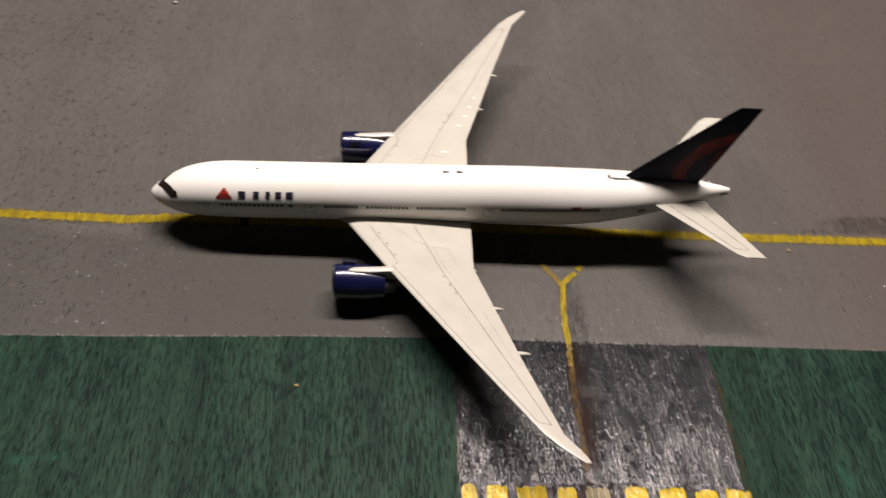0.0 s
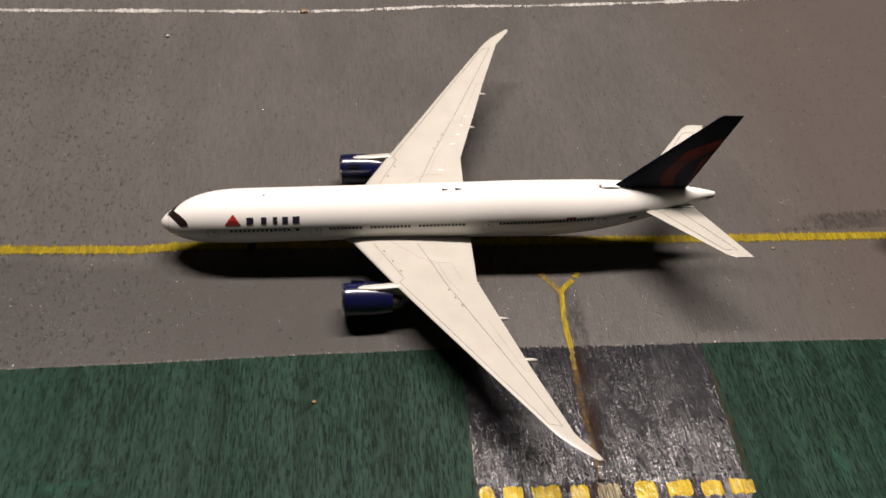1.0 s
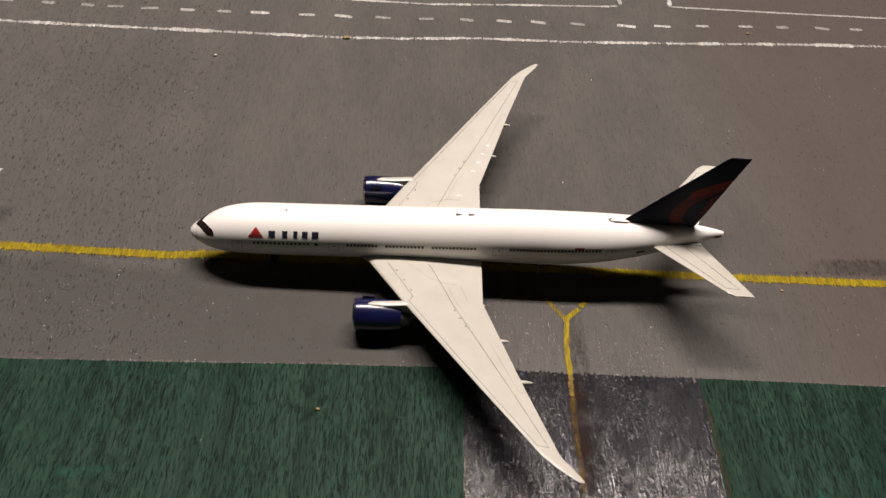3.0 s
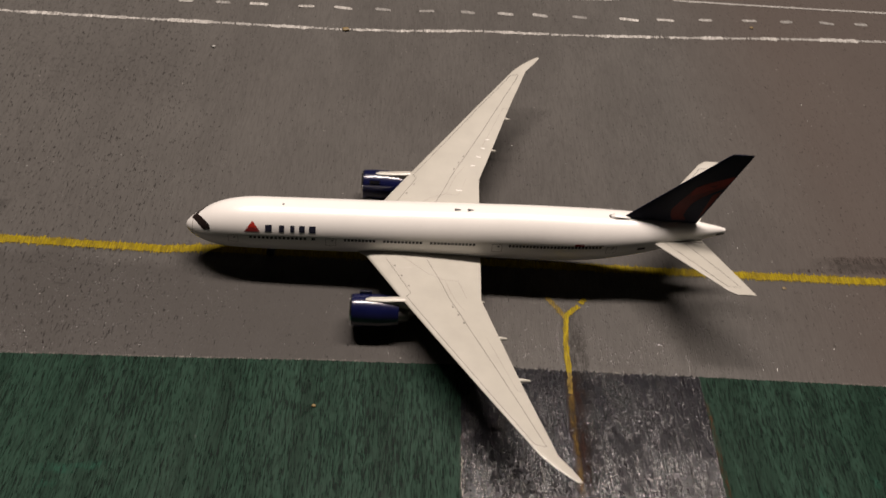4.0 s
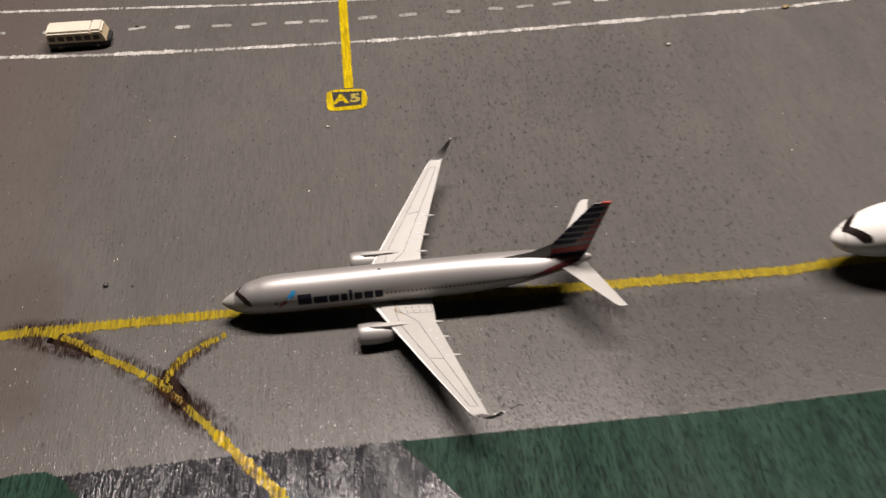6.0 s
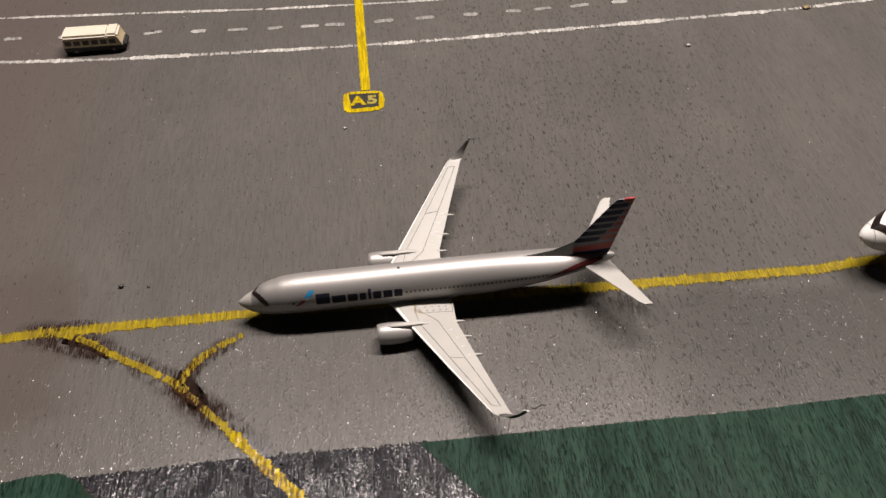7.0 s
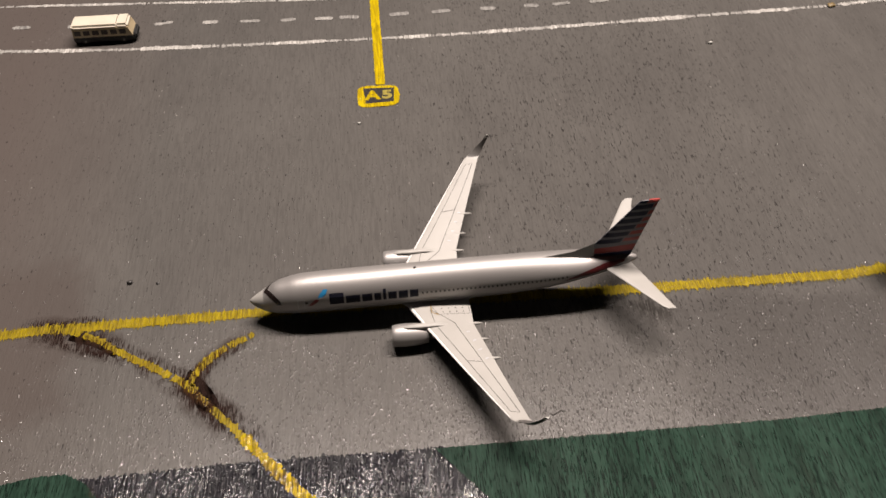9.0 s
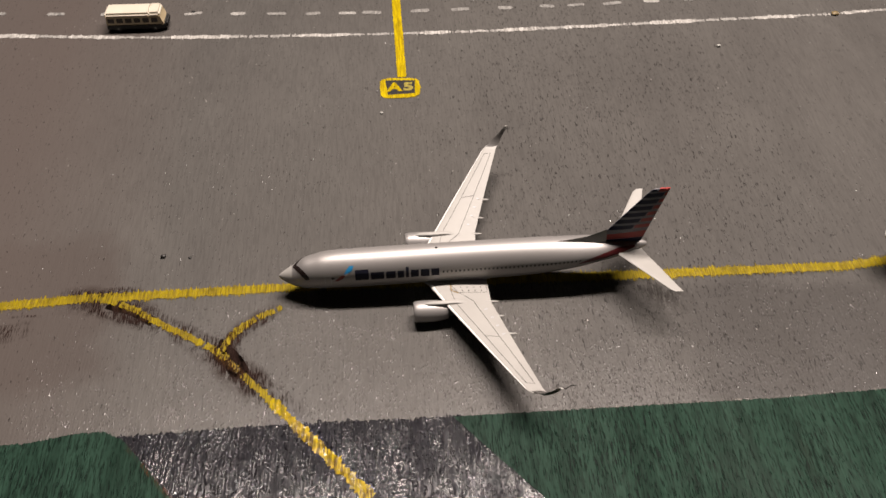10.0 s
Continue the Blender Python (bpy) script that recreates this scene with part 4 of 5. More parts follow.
def white_airliner():
    jet = new("model_airliner")
    sag = lambda x: -2.5 * max(0.0, 1 - x / 100)
    hull = Hull([(x, t + sag(x), b + sag(x), w) for x, t, b, w in (
        (0, 12.0, 11.7, 0.15), (0.4, 12.8, 10.8, 1.2), (1.0, 13.5, 10.0, 1.95), (2.0, 14.4, 9.1, 2.85), (3.5, 15.5, 8.3, 3.85), (5.5, 16.8, 7.5, 4.9), (8, 18.3, 6.8, 5.9), (11, 19.5, 6.35, 6.7), (15, 20.4, 6.1, 7.35),
        (20, 20.85, 6.0, 7.7), (26, 20.9, 5.9, 7.75), (60, 21.0, 5.7, 7.75), (88, 21.3, 5.3, 7.75), (100, 21.4, 5.2, 7.8), (108, 21.45, 5.3, 7.85), (118, 21.45, 6.3, 7.7), (128, 21.4, 8.4, 6.9), (138, 21.1, 11.3, 5.4), (148, 20.4, 14.4, 3.0), (154.5, 19.5, 16.2, 1.5), (157.3, 18.9, 17.1, 0.7))])
    body = part("fuselage", hull.mesh(), JET_WHITE, jet, "glossy white fuselage", 60)
    part("cockpit_window", visor(hull, 2.0, 4.0, 2.8, 65), COCKPIT, body, "black wrap-around cockpit window band", 30)
    part("radome_line", hull.patch(2.4, 2.52, -120, 120, 0.05, 1, 30), PANEL_FAINT, body, "fine line round the nose cap", 0)
    # red emblem and the airline's title as plain bars
    for s in (1, -1):
        part("emblem", hull.wedge([(s * 43, 20.4, 20.6), (s * 57, 19.0, 21.9)]), RED, body, "red triangular emblem", 0)
        part("emblem", hull.wedge([(s * 58, 18.9, 22.0), (s * 66, 18.2, 22.7)], 0.05), DEEP_RED, body, "dark red lower half of the emblem", 0)
        for x0, x1 in ((24.1, 26.0), (28.0, 29.5), (31.2, 32.4), (33.7, 35.3), (36.5, 38.4)):
            part("title_bar", hull.patch(x0, x1, s * 50, s * 65, 0.05, 1, 3), PRINT_NAVY, body, "navy title bar", 0)
    window_row(hull, [(20.0, 35.4, 14), (37.6, 37.9, 2), (46.8, 55.0, 9), (58.0, 68.4, 11), (71.4, 83.6, 13), (94, 120, 27)], 81.5, 3.0, 0.72, PRINT_DARK, body, lambda x: 14.84 + sag(x) + 0.05 * max(0.0, x - 102))
    for x in (13.4, 41.2, 88.8, 121.8):
        for s in (1, -1):
            door_frame(hull, x, s * 76, s * 96, 3.0, PANEL_FAINT, body)
            part("door_mark", hull.patch(x + 1.6, x + 2.2, s * 80, s * 83, 0.05, 1, 1), PRINT_DARK, body, "tiny dark door mark", 0)
    for x in (78.6, 82.3):
        part("roof_vent", hull.outline([(x - 0.9, -4), (x - 0.9, 4), (x + 0.9, 1), (x + 0.9, -1)]), PRINT_DARK, body, "small dark roof mark", 0)
    part("roof_vent", hull.patch(28.4, 29.0, -2, 2, 0.05, 1, 1), PRINT_DARK, body, "small dark roof mark", 0)
    for s in (1, -1):
        part("tail_vent", hull.patch(154.6, 156.6, s * 80, s * 118, 0.04, 2, 3), PRINT_DARK, body, "dark exhaust mark at the tail tip", 0)
        part("tail_vent", hull.patch(131.0, 133.4, s * 88, s * 96, 0.04, 2, 1), PRINT_DARK, body, "dark notch ahead of the stabilizer", 0)
        part("flag", hull.patch(112.6, 115.4, s * 69, s * 74, 0.05, 1, 1), DEEP_RED, body, "tiny red flag print", 0)
        part("registration_bar", hull.patch(116, 121, s * 71.5, s * 74, 0.05, 1, 1), PANEL_FAINT, body, "pale registration bar", 0)
    part("belly_fairing", turned([(0, 0.3), (4, 3.6), (9, 5.8), (16, 6.8), (28, 6.9), (38, 5.6), (46, 2.6), (50, 0.3)], (44, 0, 8.3), 24, 0.55, caps=True), JET_WHITE, jet, "white belly fairing", 60)
    part("tail_exhaust", turned([(0, 0.75), (0.5, 0.9), (0.8, 0.6)], (156.3, 0, 17.6), 14, caps=True), STEEL, jet, "dark exhaust at the tail cone")
    keys = [(5.0, 48.0, 86.2, 8.3, 5.0), (9.0, 53.2, 86.1, 8.7, 4.4), (25.2, 63.4, 86.0, 10.3, 2.8), (40, 73.2, 90.6, 11.9, 1.9), (57.4, 84.7, 95.9, 14.0, 1.4), (77.5, 98.2, 102.6, 16.3, 0.9), (80.8, 101.3, 105.1, 16.7, 0.7), (83.4, 104.4, 106.9, 17.0, 0.5), (84.9, 106.5, 107.6, 17.2, 0.35)]
    for side in (1, -1):
        foil, wing = wing_of(jet, [(s, a + side * 0.011 * s, b + side * 0.011 * s, z, t) for s, a, b, z, t in keys], side, WING_CREAM, "cream-grey swept wing with raked tip")
        bm = foil.line([(10, 0.15), (24.0, 0.16), (25.4, 0.075), (40, 0.085), (60, 0.11), (74.5, 0.18), (75.2, 0.66)])
        part("panel_line", bm, PANEL_LINE, wing, "fine dark panel line print", 0)
        part("panel_line", foil.line([(75.2, 0.66), (60, 0.66), (40, 0.62), (25, 0.60), (22, 0.585), (10, 0.52)]), PANEL_LINE, wing, "fine dark panel line print", 0)
        for points in ([(9, 0.30), (16, 0.47), (18, 0.62), (26, 0.66), (30, 0.70)], [(18, 0.63), (18, 0.76), (25, 0.82)], [(40, 0.80), (58, 0.82), (58, 0.98)]):
            part("panel_line", foil.line(points, 0.1), PANEL_FAINT, wing, "faint panel line print", 0)
        # flat pale strips painted as the highlights on the far wing only
        for s, c in ((31, 0.80), (35, 0.82), (39, 0.82), (43, 0.82), (14, 0.74), (20, 0.74)) if side > 0 else ():
            part("spoiler_mark", foil.line([(s, c - 0.02), (s, c + 0.05)], 0.45, 0.035), JET_WHITE, wing, "pale highlight painted on the far wing", 0)
        for s, c in ((13, 0.185), (17, 0.188), (21, 0.19), (28.5, 0.575), (31.5, 0.58), (34.5, 0.585)):
            part("hinge_mark", foil.line([(s, c), (s + 0.5, c)], 0.34, 0.035), PANEL_LINE, wing, "", 0)
        for y, x1 in ((25.2, 88.0), (39.0, 93.6), (53.8, 98.7)):
            z = foil.at(y, 0.98, -1)[2]
            fairing(wing, x1 - 6.5, x1 - 1.3, side * y, z - 0.6, 0.6, WING_CREAM)
        # engine under the wing
        cx, cy, cz = 49.6, side * 26.3, 5.1
        eng = part("engine", turned([(0.9, 3.75), (0.25, 3.95), (0.0, 4.2), (0.35, 4.45), (1.2, 4.6), (4.0, 4.75), (8.0, 4.7), (11.0, 4.4), (13.4, 4.0), (13.2, 3.7), (11.7, 3.4)], (cx, cy, cz), 36), NAVY, jet, "glossy navy engine nacelle", 50)
        part("intake_lip", turned([(0.95, 3.7), (0.2, 3.92), (-0.05, 4.2), (0.25, 4.47), (0.5, 4.54)], (cx, cy, cz), 36), CHROME, eng, "bright metal intake lip", 60)
        for i in range(14):
            a, b = 2 * math.pi * i / 14, 2 * math.pi * (i + 0.7) / 14
            blade = bmesh.new()
            blade.faces.new([blade.verts.new((cx + 3.0 + dx, cy + r * math.cos(t), cz + r * math.sin(t))) for r, t, dx in ((1.2, a, 0), (3.8, a, 0), (3.8, b, 0.6), (1.2, b, 0.6))])
            part("fan_blade", blade, STEEL, eng, "", 0)
        part("spinner", turned([(0, 0.05), (0.6, 0.7), (1.6, 1.2), (2.0, 1.25)], (cx + 1.4, cy, cz), 18, caps=True), PRINT_DARK, eng, "dark fan spinner")
        part("core_nozzle", turned([(10.0, 3.7), (13.4, 3.1), (16.2, 2.4), (16.0, 2.1), (18.6, 0.15)], (cx, cy, cz), 24, caps=True), STEEL, eng, "grey metal core nozzle")
        top = cz + 4.55
        pylon = bmesh.new()
        secs = []
        for x, z1, h, w in ((cx + 3.6, top + 0.05, 0.5, 0.25), (cx + 5.5, top + 0.55, 1.5, 0.75), (cx + 9.5, top + 0.75, 2.6, 0.9), (cx + 14.5, 10.9, 3.4, 0.9), (cx + 20, 10.0, 2.4, 0.7), (cx + 24, 9.5, 1.0, 0.2)):
            secs.append([(x, cy - w, z1 - h), (x, cy - w, z1 - 0.2), (x, cy - w * 0.5, z1), (x, cy + w * 0.5, z1), (x, cy + w, z1 - 0.2), (x, cy + w, z1 - h)])
        part("pylon", loft(secs, bm=pylon), WING_CREAM, jet, "cream pylon above the engine", 40)
        part("strake", box(cx + 2.4, cx + 5.8, cy - side * 3.2 - 0.12, cy - side * 3.2 + 0.12, cz + 3.0, cz + 4.7, 0.08), NAVY, eng, "small navy nacelle strake")
        lag = 1.7 if side > 0 else 0.0
        skeys = [(2.2, 133.0, 150.6, 16.0, 2.4), (4.0, 134.6, 150.9, 16.3, 2.2), (26.4, 152.2 + lag, 158.9 + lag, 20.7, 0.9), (27.8, 154.3 + lag, 159.4 + lag, 20.9, 0.6)]
        sfoil = Foil(skeys, side)
        stab = part("stabilizer", sfoil.mesh(10), WING_CREAM, jet, "cream horizontal stabilizer", 50)
        part("root_seam", sfoil.line([(3.9, 0.0), (3.9, 0.5), (3.9, 0.98)], 0.5, 0.04), PRINT_DARK, stab, "dark seam at the stabilizer root", 0)
        bm = sfoil.line([(5, 0.22), (24.5, 0.20), (24.9, 0.66), (5, 0.60)], 0.14)
        part("panel_line", bm, PANEL_LINE, stab, "fine dark panel line print", 0)
    fkeys = [(19.5, 124.0, 147.9, 0, 2.1), (21.2, 126.2, 148.4, 0, 2.0), (46.0, 150.6, 157.2, 0, 0.9), (46.7, 151.6, 157.4, 0, 0.6)]
    ffoil = Foil(fkeys, upright=True)
    fin = part("fin", ffoil.mesh(10), FIN_NAVY, jet, "dark navy tail fin", 50)
    up = lambda shape: [(21.0 + 25.5 * h, c) for h, c in shape]
    fin_print(ffoil, up([(0.03, 0.64), (0.10, 0.54), (0.19, 0.45), (0.30, 0.42), (0.43, 0.40), (0.53, 0.37), (0.59, 0.48), (0.64, 0.66), (0.71, 0.97), (0.40, 0.97), (0.05, 0.97)]), FIN_DEEP, fin, "fin_shape", "dark red flowing shape on the fin", 0.05)
    fin_print(ffoil, up([(0.40, 0.47), (0.47, 0.40), (0.53, 0.39), (0.58, 0.48), (0.63, 0.66), (0.70, 0.97), (0.59, 0.97), (0.52, 0.78), (0.45, 0.60)]), FIN_BRIGHT, fin, "fin_shape", "red flowing band high on the fin", 0.08)
    fin_print(ffoil, up([(0.02, 0.84), (0.10, 0.72), (0.20, 0.67), (0.29, 0.65), (0.38, 0.69), (0.46, 0.80), (0.54, 0.97), (0.49, 0.97), (0.42, 0.85), (0.35, 0.79), (0.27, 0.78), (0.19, 0.82), (0.10, 0.90), (0.03, 0.97)]), FIN_NAVY, fin, "fin_shape", "navy swirl between the red shapes", 0.10)
    dorsal = bmesh.new()
    loft([[(x, -w, 20.4), (x, -w * 0.7, z - 0.3), (x, 0, z), (x, w * 0.7, z - 0.3), (x, w, 20.4)] for x, w, z in ((122.7, 0.25, 21.3), (123.4, 0.85, 21.9), (124.6, 1.1, 22.2), (126.4, 1.15, 22.2), (128.5, 1.1, 21.9))], bm=dorsal)
    part("fin_root", dorsal, JET_WHITE, jet, "bright white fin root fillet", 50)
    part("fin_seam", hull.wedge([(-9.6, 124.4, 128), (-5, 122.6, 128), (0, 122.3, 128), (5, 122.6, 128), (9.6, 124.4, 128)], 0.04), PANEL_LINE, body, "dark seam round the fin root", 0)
    landing_gear(jet, 24.0, 0, 1.2, [(0, -0.8), (0, 0.8)], 6.0, 0.6, -RISE)
    for s in (1, -1):
        landing_gear(jet, 79, s * 12.6, 1.6, [(dx, dy) for dx in (-3.6, 0, 3.6) for dy in (-1.4, 1.4)], 7.2, 0.9, -RISE)
    return jet


jet = white_airliner()
tagged(jet, "glossy white model airliner with navy tail, on the yellow line", "model airplane", "model airliners on the board")
jet.matrix_basis = pose(0.0006, -0.0014, 0.0001 + RISE * MM, 0, 0, 0.35) @ Matrix.Scale(0.992, 4)
parked = copy_thing(jet, pose(-0.1246, 0.3568, 0.0001 + RISE * MM, 0, 0, -90.0))
tagged(parked, "white model airliner parked nose-in on the yellow gate line", "model airplane")
waiting = copy_thing(jet, pose(0.2150, -0.0003, 0.0001 + RISE * MM, 0, 0, 0.8))
tagged(waiting, "white model airliner queued on the yellow line behind another", "model airplane", "model airliners on the board")


# ---- the silver airliner ----
SINK = 1.4


def silver_airliner():
    jet = new("model_airliner")
    sag = lambda x: 0.018 * (x - 40)
    hull = Hull([(x, t + sag(x), b + sag(x), w) for x, t, b, w in (
        (-1.0, 8.3, 8.0, 0.12), (-0.6, 8.7, 7.4, 0.6), (0.2, 9.3, 6.7, 1.2), (1.4, 10.1, 5.9, 1.9), (2.8, 10.9, 5.2, 2.6), (4.0, 11.8, 4.8, 3.1), (5.6, 12.9, 4.35, 3.65), (8, 13.6, 4.4, 4.2), (11, 14.3, 4.3, 4.6),
        (16, 14.6, 4.2, 4.75), (22, 14.6, 4.2, 4.8), (58, 14.5, 4.2, 4.75), (66, 14.3, 4.8, 4.75), (74, 13.9, 6.1, 4.6), (82, 13.5, 8.1, 3.9), (89, 13.0, 9.6, 2.5), (92.5, 12.5, 10.3, 1.2), (93.8, 12.0, 10.8, 0.6))])
    body = part("fuselage", hull.mesh(), SILVER, jet, "satin silver fuselage", 60)
    part("cockpit_window", visor(hull, 2.8, 3.3, 1.45, 76), COCKPIT, body, "black cockpit window band", 30)
    part("nose_cap", hull.patch(-0.95, 2.6, -178, 178, 0.03, 5, 24), SILVER_LIGHT, body, "pale grey nose cap", 60)
    for s in (1, -1):
        part("emblem", hull.wedge([(s * 41, 17.4, 18.4), (s * 54, 16.4, 18.0), (s * 64, 15.9, 16.8)]), BLUE, body, "blue upper stroke of the emblem", 0)
        part("emblem", hull.wedge([(s * 68, 15.3, 16.3), (s * 77, 14.3, 15.8), (s * 86, 13.4, 14.4)]), DEEP_RED, body, "red lower stroke of the emblem", 0)
        part("emblem", hull.wedge([(s * 63, 16.6, 17.2), (s * 69, 15.6, 16.3)]), STRIPE_WHITE, body, "pale middle stroke of the emblem", 0)
        x = 18.7
        for w, low in ((3.4, 58), (3.4, 68), (2.4, 68), (1.6, 68), (0.75, 58), (2.0, 68), (2.2, 68), (2.0, 68)):
            part("title_bar", hull.patch(x, x + w, s * (low - 4), s * 87, 0.05, 1, 3), PRINT_NAVY, body, "dark slate title bar", 0)
            x += w + 0.5
        door_frame(hull, 11.0, s * 66, s * 96, 1.7, STRIPE_WHITE, body)
        part("door_outline", hull.patch(40.2, 52.4, s * 96, s * 97.5, 0.04, 4, 1), PANEL_FAINT, body, "pale line above the wing root", 0)
        part("tail_sweep", hull.wedge([(s * 40, 86.5, 90.5), (s * 58, 82.5, 90.5), (s * 74, 79, 87.5), (s * 92, 75, 82)], 0.06), SHADED_SWEEP, body, "red sweep below the fin, darkened as if shaded", 0)
    window_row(hull, [(41.0, 76.0, 34), (12.9, 13.3, 2)], 76, 3.2, 0.42, PRINT_DARK, body)
    part("antenna", box(39.2, 39.8, -0.12, 0.12, 14.5, 15.0, 0.05), PRINT_DARK, body, "tiny dark roof antenna")
    part("belly_fairing", turned([(0, 0.3), (3, 2.6), (7, 3.8), (12, 4.3), (18, 3.8), (23, 2.0), (26, 0.3)], (33, 0, 5.6), 20, 0.5, caps=True), SILVER, jet, "silver belly fairing", 60)
    keys = [(3.6, 34.8, 51.4, 5.9, 2.6), (5.0, 36.2, 51.4, 6.05, 2.4), (12.6, 40.4, 51.8, 7.0, 1.7), (28, 48.8, 56.3, 8.9, 1.1), (42.8, 57.0, 60.8, 10.9, 0.7), (43.8, 58.2, 61.4, 11.2, 0.65)]
    for side in (1, -1):
        shift = lambda s: -1.0 if side > 0 else 0.9 * (1 - s / 44)
        foil, wing = wing_of(jet, [(s, a + shift(s) * (1.4 if side < 0 and s < 6 else 1.0), b + shift(s), z, t) for s, a, b, z, t in keys], side, SILVER_LIGHT, "pale grey swept wing with dark blended winglet")
        # winglet
        rings = []
        for y, z, a, b, t in ((43.5, 11.1, 57.9, 61.3, 0.6), (44.6, 11.7, 59.2, 62.0, 0.5), (45.4, 12.8, 60.4, 62.6, 0.45), (45.9, 14.2, 62.0, 63.4, 0.4), (46.3, 15.9, 63.3, 64.2, 0.3)):
            nrm = Vector((0, -1, 0.5 if z < 12 else 0.2)).normalized() * t / 2
            a, b = a + shift(44), b + shift(44)
            rings.append([(a, side * (y + nrm.y), z + nrm.z), ((a + b) / 2, side * (y + nrm.y * 1.2), z + nrm.z * 1.2), (b, side * y, z), ((a + b) / 2, side * (y - nrm.y * 1.2), z - nrm.z * 1.2)])
        winglet = part("winglet", loft(rings), WINGLET_GREY, wing, "dark grey winglet", 40)
        tip = [[tuple(p[i] + (q[i] - p[i]) * u for i in range(3)) for p, q in zip(rings[3], rings[4])] for u in (0.6, 1.08)]
        mid = [sum(p[i] for p in tip[0]) / 4 for i in range(3)]
        tip = [[tuple(c + (c - m) * 0.12 for c, m in zip(p, (mid[0] + (r[0][0] - tip[0][0][0]) * 0.9, mid[1], p[2]))) for p in r] for r in tip]
        part("winglet_tip", loft(tip, caps=True), SILVER_LIGHT, winglet, "pale winglet tip", 0)
        bm = bmesh.new()
        for c0, c1 in ((0.0, 0.02), (0.02, 0.05)):
            for i in range(14):
                s0, s1 = 5.2 + 37 * i / 14, 5.2 + 37 * (i + 1) / 14
                bm.faces.new([bm.verts.new(foil.at(s, c, 1, 0.03)) for s, c in ((s0, c0), (s1, c0), (s1, c1), (s0, c1))])
        bmesh.ops.remove_doubles(bm, verts=bm.verts, dist=0.001)
        part("leading_edge", bm, EDGE_HIGHLIGHT, wing, "metal leading edge strip with its highlight painted on", 60)
        bm = foil.line([(7, 0.30), (12.5, 0.22), (40.5, 0.30), (40.9, 0.72), (26, 0.66), (12, 0.62), (7, 0.30)], 0.14)
        part("panel_line", foil.line([(24.6, 0.26), (25.2, 0.65)], 0.14, 0.04), PANEL_LINE, wing, "fine dark panel line print", 0)
        part("panel_line", bm, PANEL_LINE, wing, "fine dark panel line print", 0)
        bm = foil.line([(5.8, 0.35), (8.8, 0.40), (8.8, 0.97), (5.6, 0.97)], 0.11)
        part("panel_line", bm, PANEL_LINE, wing, "wing root walkway outline", 0)
        part("panel_line", foil.line([(5.0, 0.36), (8.0, 0.30), (8.9, 0.40)], 0.28, 0.045), TAN_LINE, wing, "tan line at the wing root", 0)
        for s in (6.6, 7.9):
            for c in (0.5, 0.62, 0.74, 0.86):
                part("rivet", foil.line([(s, c), (s + 0.35, c)], 0.3, 0.04), PANEL_LINE, wing, "", 0)
        for s, c in ((15, 0.78), (18, 0.80), (21, 0.80), (24, 0.82)):
            part("spoiler_mark", foil.line([(s, c), (s + 0.4, c)], 0.8, 0.035), STRIPE_WHITE, wing, "pale spoiler hinge mark", 0)
        for y, x1 in ((12.2, 53.8), (17.6, 54.8), (24.0, 57.0)):
            fairing(wing, x1 - 5.5 + shift(y), x1 + shift(y), side * y, foil.at(y, 0.98, -1)[2] - 0.25, 0.45, SILVER_LIGHT)
        cx, cy, cz = 33.0 - (1.0 if side > 0 else 0.0), side * 12.3, 4.6
        eng = part("engine", turned([(0.6, 2.0), (0.15, 2.2), (0.0, 2.4), (0.3, 2.6), (1.0, 2.75), (3.0, 2.85), (5.5, 2.75), (7.5, 2.45), (8.6, 2.2), (8.4, 2.0), (7.5, 1.8)], (cx, cy, cz), 32, 0.95), SILVER, jet, "satin silver engine nacelle", 50)
        part("intake_lip", turned([(0.6, 2.0), (0.12, 2.2), (-0.04, 2.4), (0.25, 2.62), (0.5, 2.68)], (cx, cy, cz), 32, 0.95), SILVER, eng, "satin silver intake lip", 60)
        part("fan", turned([(1.8, 0.1), (2.0, 0.8), (2.2, 2.3)], (cx, cy, cz), 24, caps=False), PRINT_DARK, eng, "dark fan face")
        part("core_nozzle", turned([(7.0, 1.8), (9.2, 1.5), (10.6, 1.1), (11.6, 0.1)], (cx, cy, cz), 20, caps=True), STEEL, eng, "grey metal core nozzle")
        secs = []
        for x, z1, h, w in ((cx + 2.6, cz + 2.75, 0.3, 0.15), (cx + 3.8, cz + 3.2, 1.0, 0.5), (cx + 7.0, cz + 3.3, 1.6, 0.6), (cx + 10.5, 8.0, 2.0, 0.6), (cx + 14, 7.2, 1.2, 0.3)):
            secs.append([(x, cy - w, z1 - h), (x, cy - w, z1 - 0.15), (x, cy - w * 0.5, z1), (x, cy + w * 0.5, z1), (x, cy + w, z1 - 0.15), (x, cy + w, z1 - h)])
        part("pylon", loft(secs), SILVER_LIGHT, jet, "pale grey pylon above the engine", 40)
        # dark strip added as the shade in the gap along the pylon
        part("pylon_shade_line", box(cx + 3.4, cx + 9.5, cy - side * 0.72 - 0.06, cy - side * 0.72 + 0.06, cz + 2.2, cz + 2.6), PRINT_DARK, eng, "dark strip for the shade in the gap beside the pylon")
        lag, far = (-1.6, 1.0) if side > 0 else (0.0, 0.0)
        sfoil = Foil([(1.2, 84.2, 92.4, 11.9, 1.3), (2.4, 85.2, 92.7, 12.1, 1.2), (17.4 + far, 95.8 + lag, 98.4 + lag, 13.6, 0.55), (18.3 + far, 96.9 + lag, 98.8 + lag, 13.7, 0.4)], side)
        part("stabilizer", sfoil.mesh(8), SILVER_LIGHT, jet, "pale grey horizontal stabilizer", 50)
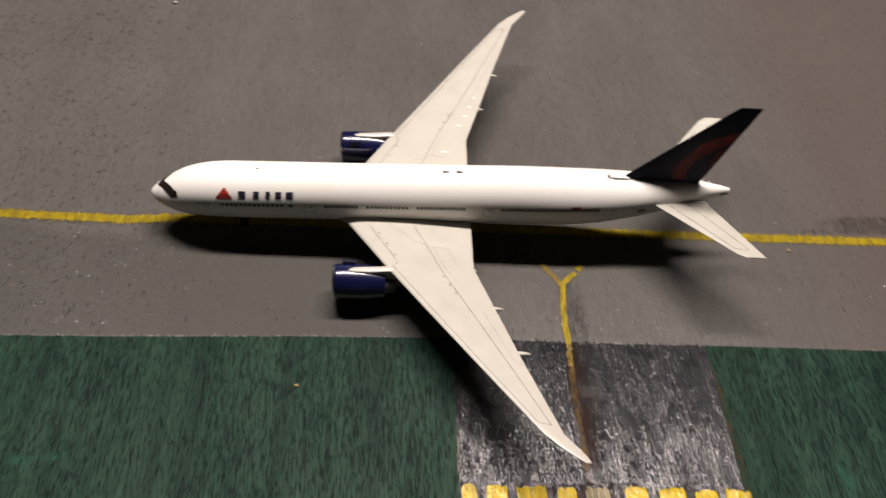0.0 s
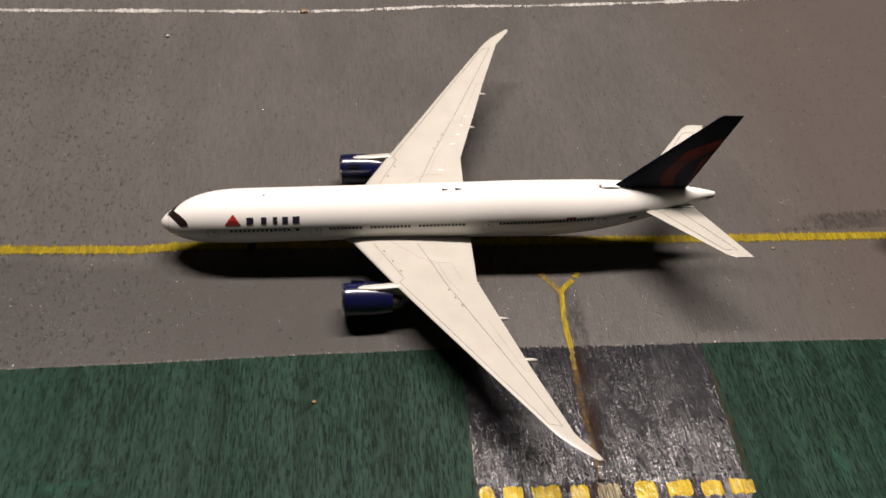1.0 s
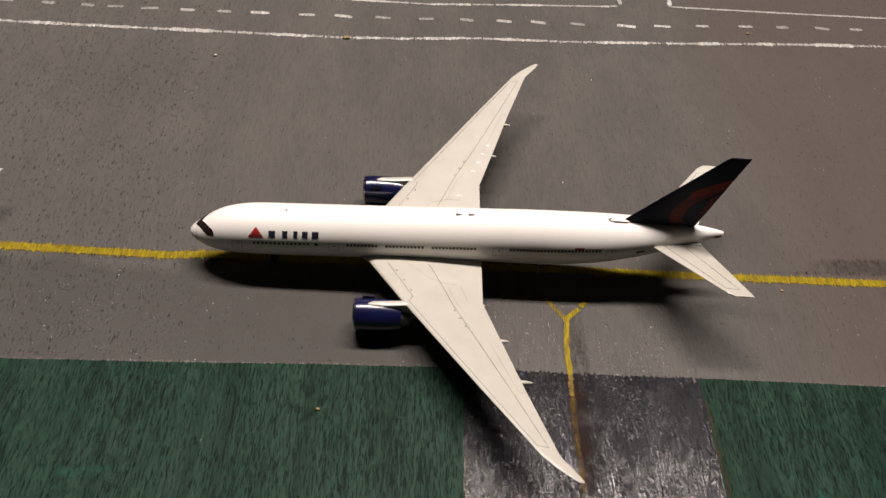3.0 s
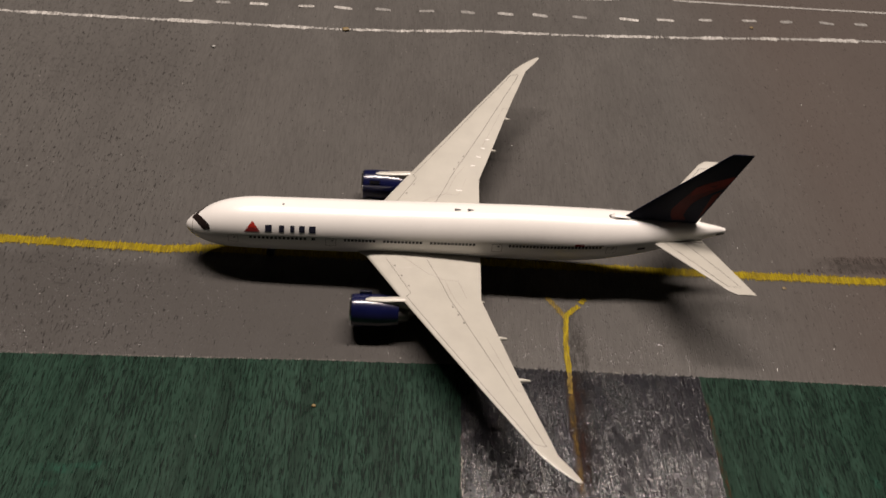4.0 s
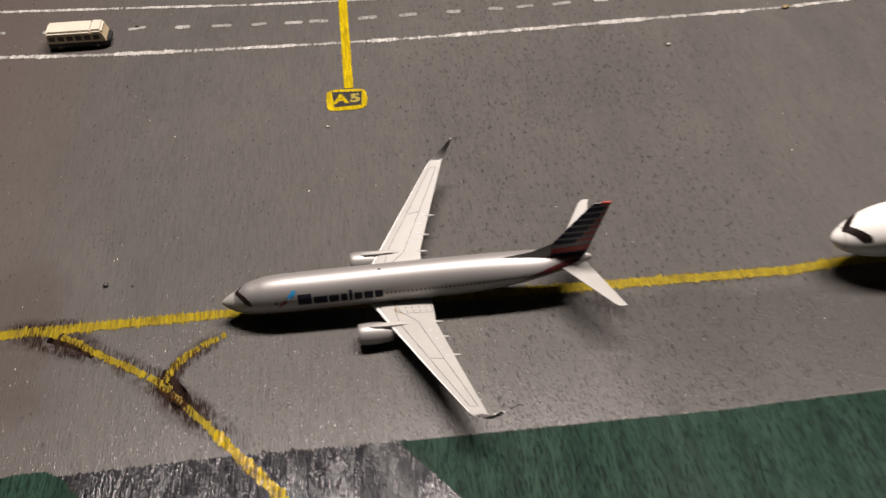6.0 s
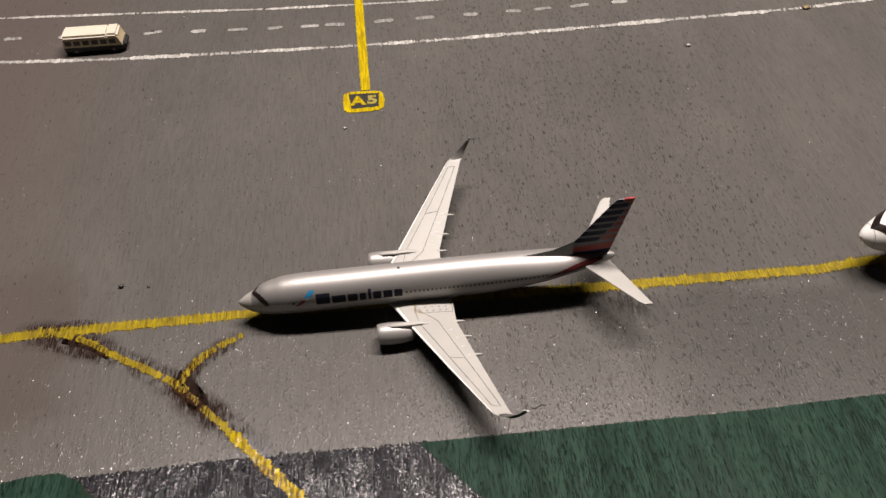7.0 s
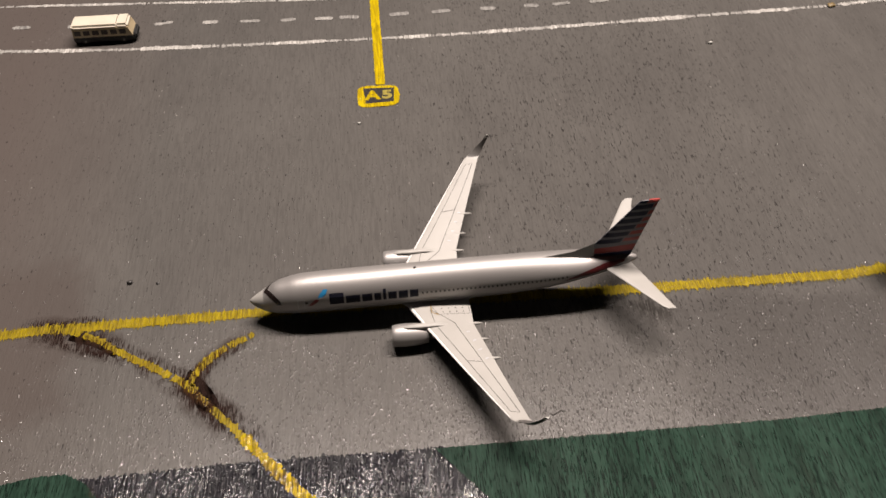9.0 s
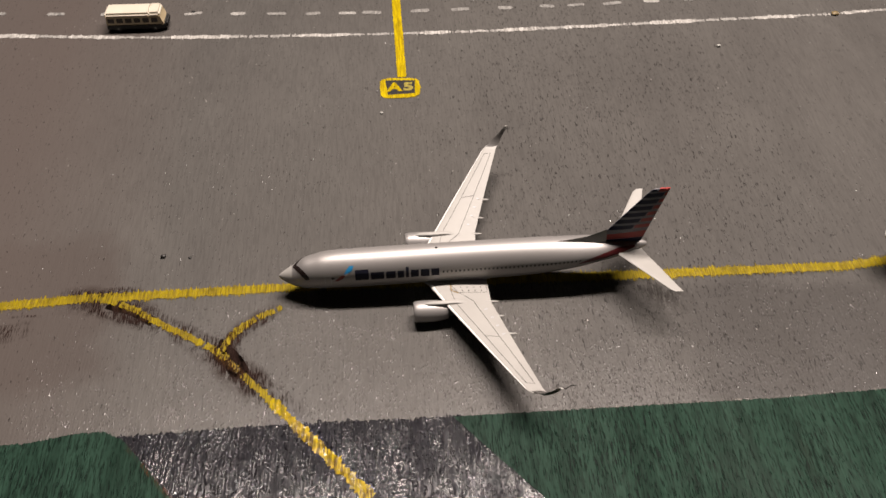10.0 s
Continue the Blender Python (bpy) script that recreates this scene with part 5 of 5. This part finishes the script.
    ffoil = Foil([(12.5, 78.2, 92.0, 0, 1.3), (15.6, 81.3, 92.8, 0, 1.2), (30.6, 92.0, 96.7, 0, 0.6), (31.2, 92.7, 96.9, 0, 0.4)], upright=True)
    fin = part("fin", ffoil.mesh(10), FIN_GREY, jet, "tail fin with navy, red and pale grey stripes", 50)
    fin_band(ffoil, 13.2, 14.6, 13.2, 15.0, 0.0, 0.99, FIN_BLUE, fin, "dark stripe at the fin's foot")
    fin_band(ffoil, 14.8, 16.5, 15.1, 17.3, 0.0, 0.99, FIN_RED, fin, "broad red stripe")
    for i in range(6):
        s = 18.0 + 2.1 * i
        split = 0.58 + 0.05 * i
        fin_band(ffoil, s, s + 1.35, s + 0.15, s + 1.55, 0.0, split, FIN_BLUE, fin, "navy stripe")
        fin_band(ffoil, s + 0.3, s + 1.5, s + 0.5, s + 1.65, split + 0.03, 0.99, FIN_RED, fin, "red stripe end")
    fin_band(ffoil, 30.4, 31.1, 30.4, 31.1, 0.0, 0.4, FIN_BLUE, fin, "navy fin tip")
    fin_band(ffoil, 30.4, 31.1, 30.4, 31.1, 0.42, 0.99, FIN_RED, fin, "red fin cap")
    part("fin_cap", box(94.3, 96.9, -0.24, 0.24, 31.12, 31.42, 0.1), FIN_RED, fin, "red cap on the fin tip", 40)
    loft_keys = [(69.5, 0.1, 14.5), (74, 0.55, 15.2), (78, 0.75, 15.9), (81.2, 0.8, 17.3), (83, 0.6, 18.2)]
    part("fin_root", loft([[(x, -w, 13.3), (x, -w * 0.7, (13.3 + z) / 2), (x, 0, z), (x, w * 0.7, (13.3 + z) / 2), (x, w, 13.3)] for x, w, z in loft_keys]), SILVER, jet, "silver dorsal fillet ahead of the fin", 60)
    part("tail_exhaust", turned([(0, 0.65), (0.4, 0.75), (0.7, 0.5)], (92.8, 0, 12.2), 14, caps=True), CHROME, jet, "bright exhaust at the tail cone")
    landing_gear(jet, 9.8, 0, 0.95, [(0, -0.6), (0, 0.6)], 5.5, 0.4, SINK)
    for s in (1, -1):
        landing_gear(jet, 49, s * 7.2, 1.35, [(0, -0.7), (0, 0.7)], 3.9, 0.6, SINK)
    return jet


small = silver_airliner()
tagged(small, "satin silver model twin-jet with striped tail, on the yellow line", "model airplane", "model airliners on the board")
small.matrix_basis = pose(-0.1573, -0.0004, 0.0001 - SINK * MM, 0, 0, 0.2) @ Matrix.Scale(1.006, 4)


# ---- vehicles ----
def tiny_bus():
    bus = new("toy_bus")
    part("body", box(-10.6, 10.6, -3.6, 3.6, 0.8, 3.0, 0.35), BUS_DARK, bus, "charcoal lower body", 40)
    cab = bmesh.new()
    loft([[(x, y, z) for x, y, z in ((x0, -3.55, 2.8), (x1, -3.5, 6.0), (x1, 3.5, 6.0), (x0, 3.55, 2.8))] for x0, x1 in ((-10.5, -10.3), (-5.0, -5.0), (4.0, 4.0), (10.3, 9.2))], bm=cab)
    band = part("window_band", cab, BUS_BODY, bus, "tan window band with a sloping front", 40)
    part("roof", box(-10.7, 5.8, -3.65, 3.65, 5.6, 7.2, 0.7), BUS_CREAM, bus, "cream-white roof", 50)
    part("cab_roof", box(5.0, 9.4, -3.6, 3.6, 5.6, 7.32, 0.7), BUS_CREAM, bus, "slightly raised cream cab roof", 50)
    part("bonnet", box(9.8, 11.4, -3.2, 3.2, 0.9, 3.3, 0.5), BUS_DARK, bus, "charcoal bumper", 40)
    for s in (-1, 1):
        for i in range(6):
            x = -8.7 + 3.15 * i
            part("window", box(x - 1.15, x + 1.15, s * 3.52 - 0.09, s * 3.52 + 0.09, 3.6, 5.3, 0.05), SMOKE, band)
        for x in (-6.6, 6.8):
            w = part("wheel", wheel_mesh(x, s * 3.2, 1.25, 1.25, 0.9), RUBBER, bus, "black tyre")
            part("hub", wheel_mesh(x, s * 3.62, 1.25, 0.45, 0.12), STEEL, w, "small grey hub")
    return bus


bus = tiny_bus()
tagged(bus, "tiny cream-roofed toy bus with tan window band, on the road", "toy bus")
bus.matrix_basis = pose(-0.2155, 0.1312, 0.0001, 0, 0, -0.5) @ Matrix.Diagonal((0.96, 1, 1, 1))


def tiny_car():
    car = new("toy_van")
    part("body", box(-2.6, 2.6, -5.8, 5.8, 0.7, 3.2, 0.5), BUS_DARK, car, "black lower body", 40)
    part("cabin", box(-2.4, 2.4, -5.4, 2.4, 3.0, 5.4, 0.8), BUS_DARK, car, "black cabin", 50)
    part("rear_window", box(-1.9, 1.9, -5.5, -5.2, 3.5, 4.8, 0.1), SMOKE, car, "dark rear window")
    for x in (-2.3, 2.3):
        for y in (-3.6, 3.6):
            bm = wheel_mesh(0, 0, 1.0, 1.0, 0.8)
            bmesh.ops.rotate(bm, cent=(0, 0, 0), matrix=Matrix.Rotation(radians(90), 3, "Z"), verts=bm.verts)
            bmesh.ops.translate(bm, vec=(x, y, 0), verts=bm.verts)
            part("wheel", bm, RUBBER, car, "black tyre")
    return car


car = tiny_car()
tagged(car, "tiny dark toy van on the side road", "toy van")
car.matrix_basis = pose(0.1592, 0.2325, 0.0001, 0, 0, 2)
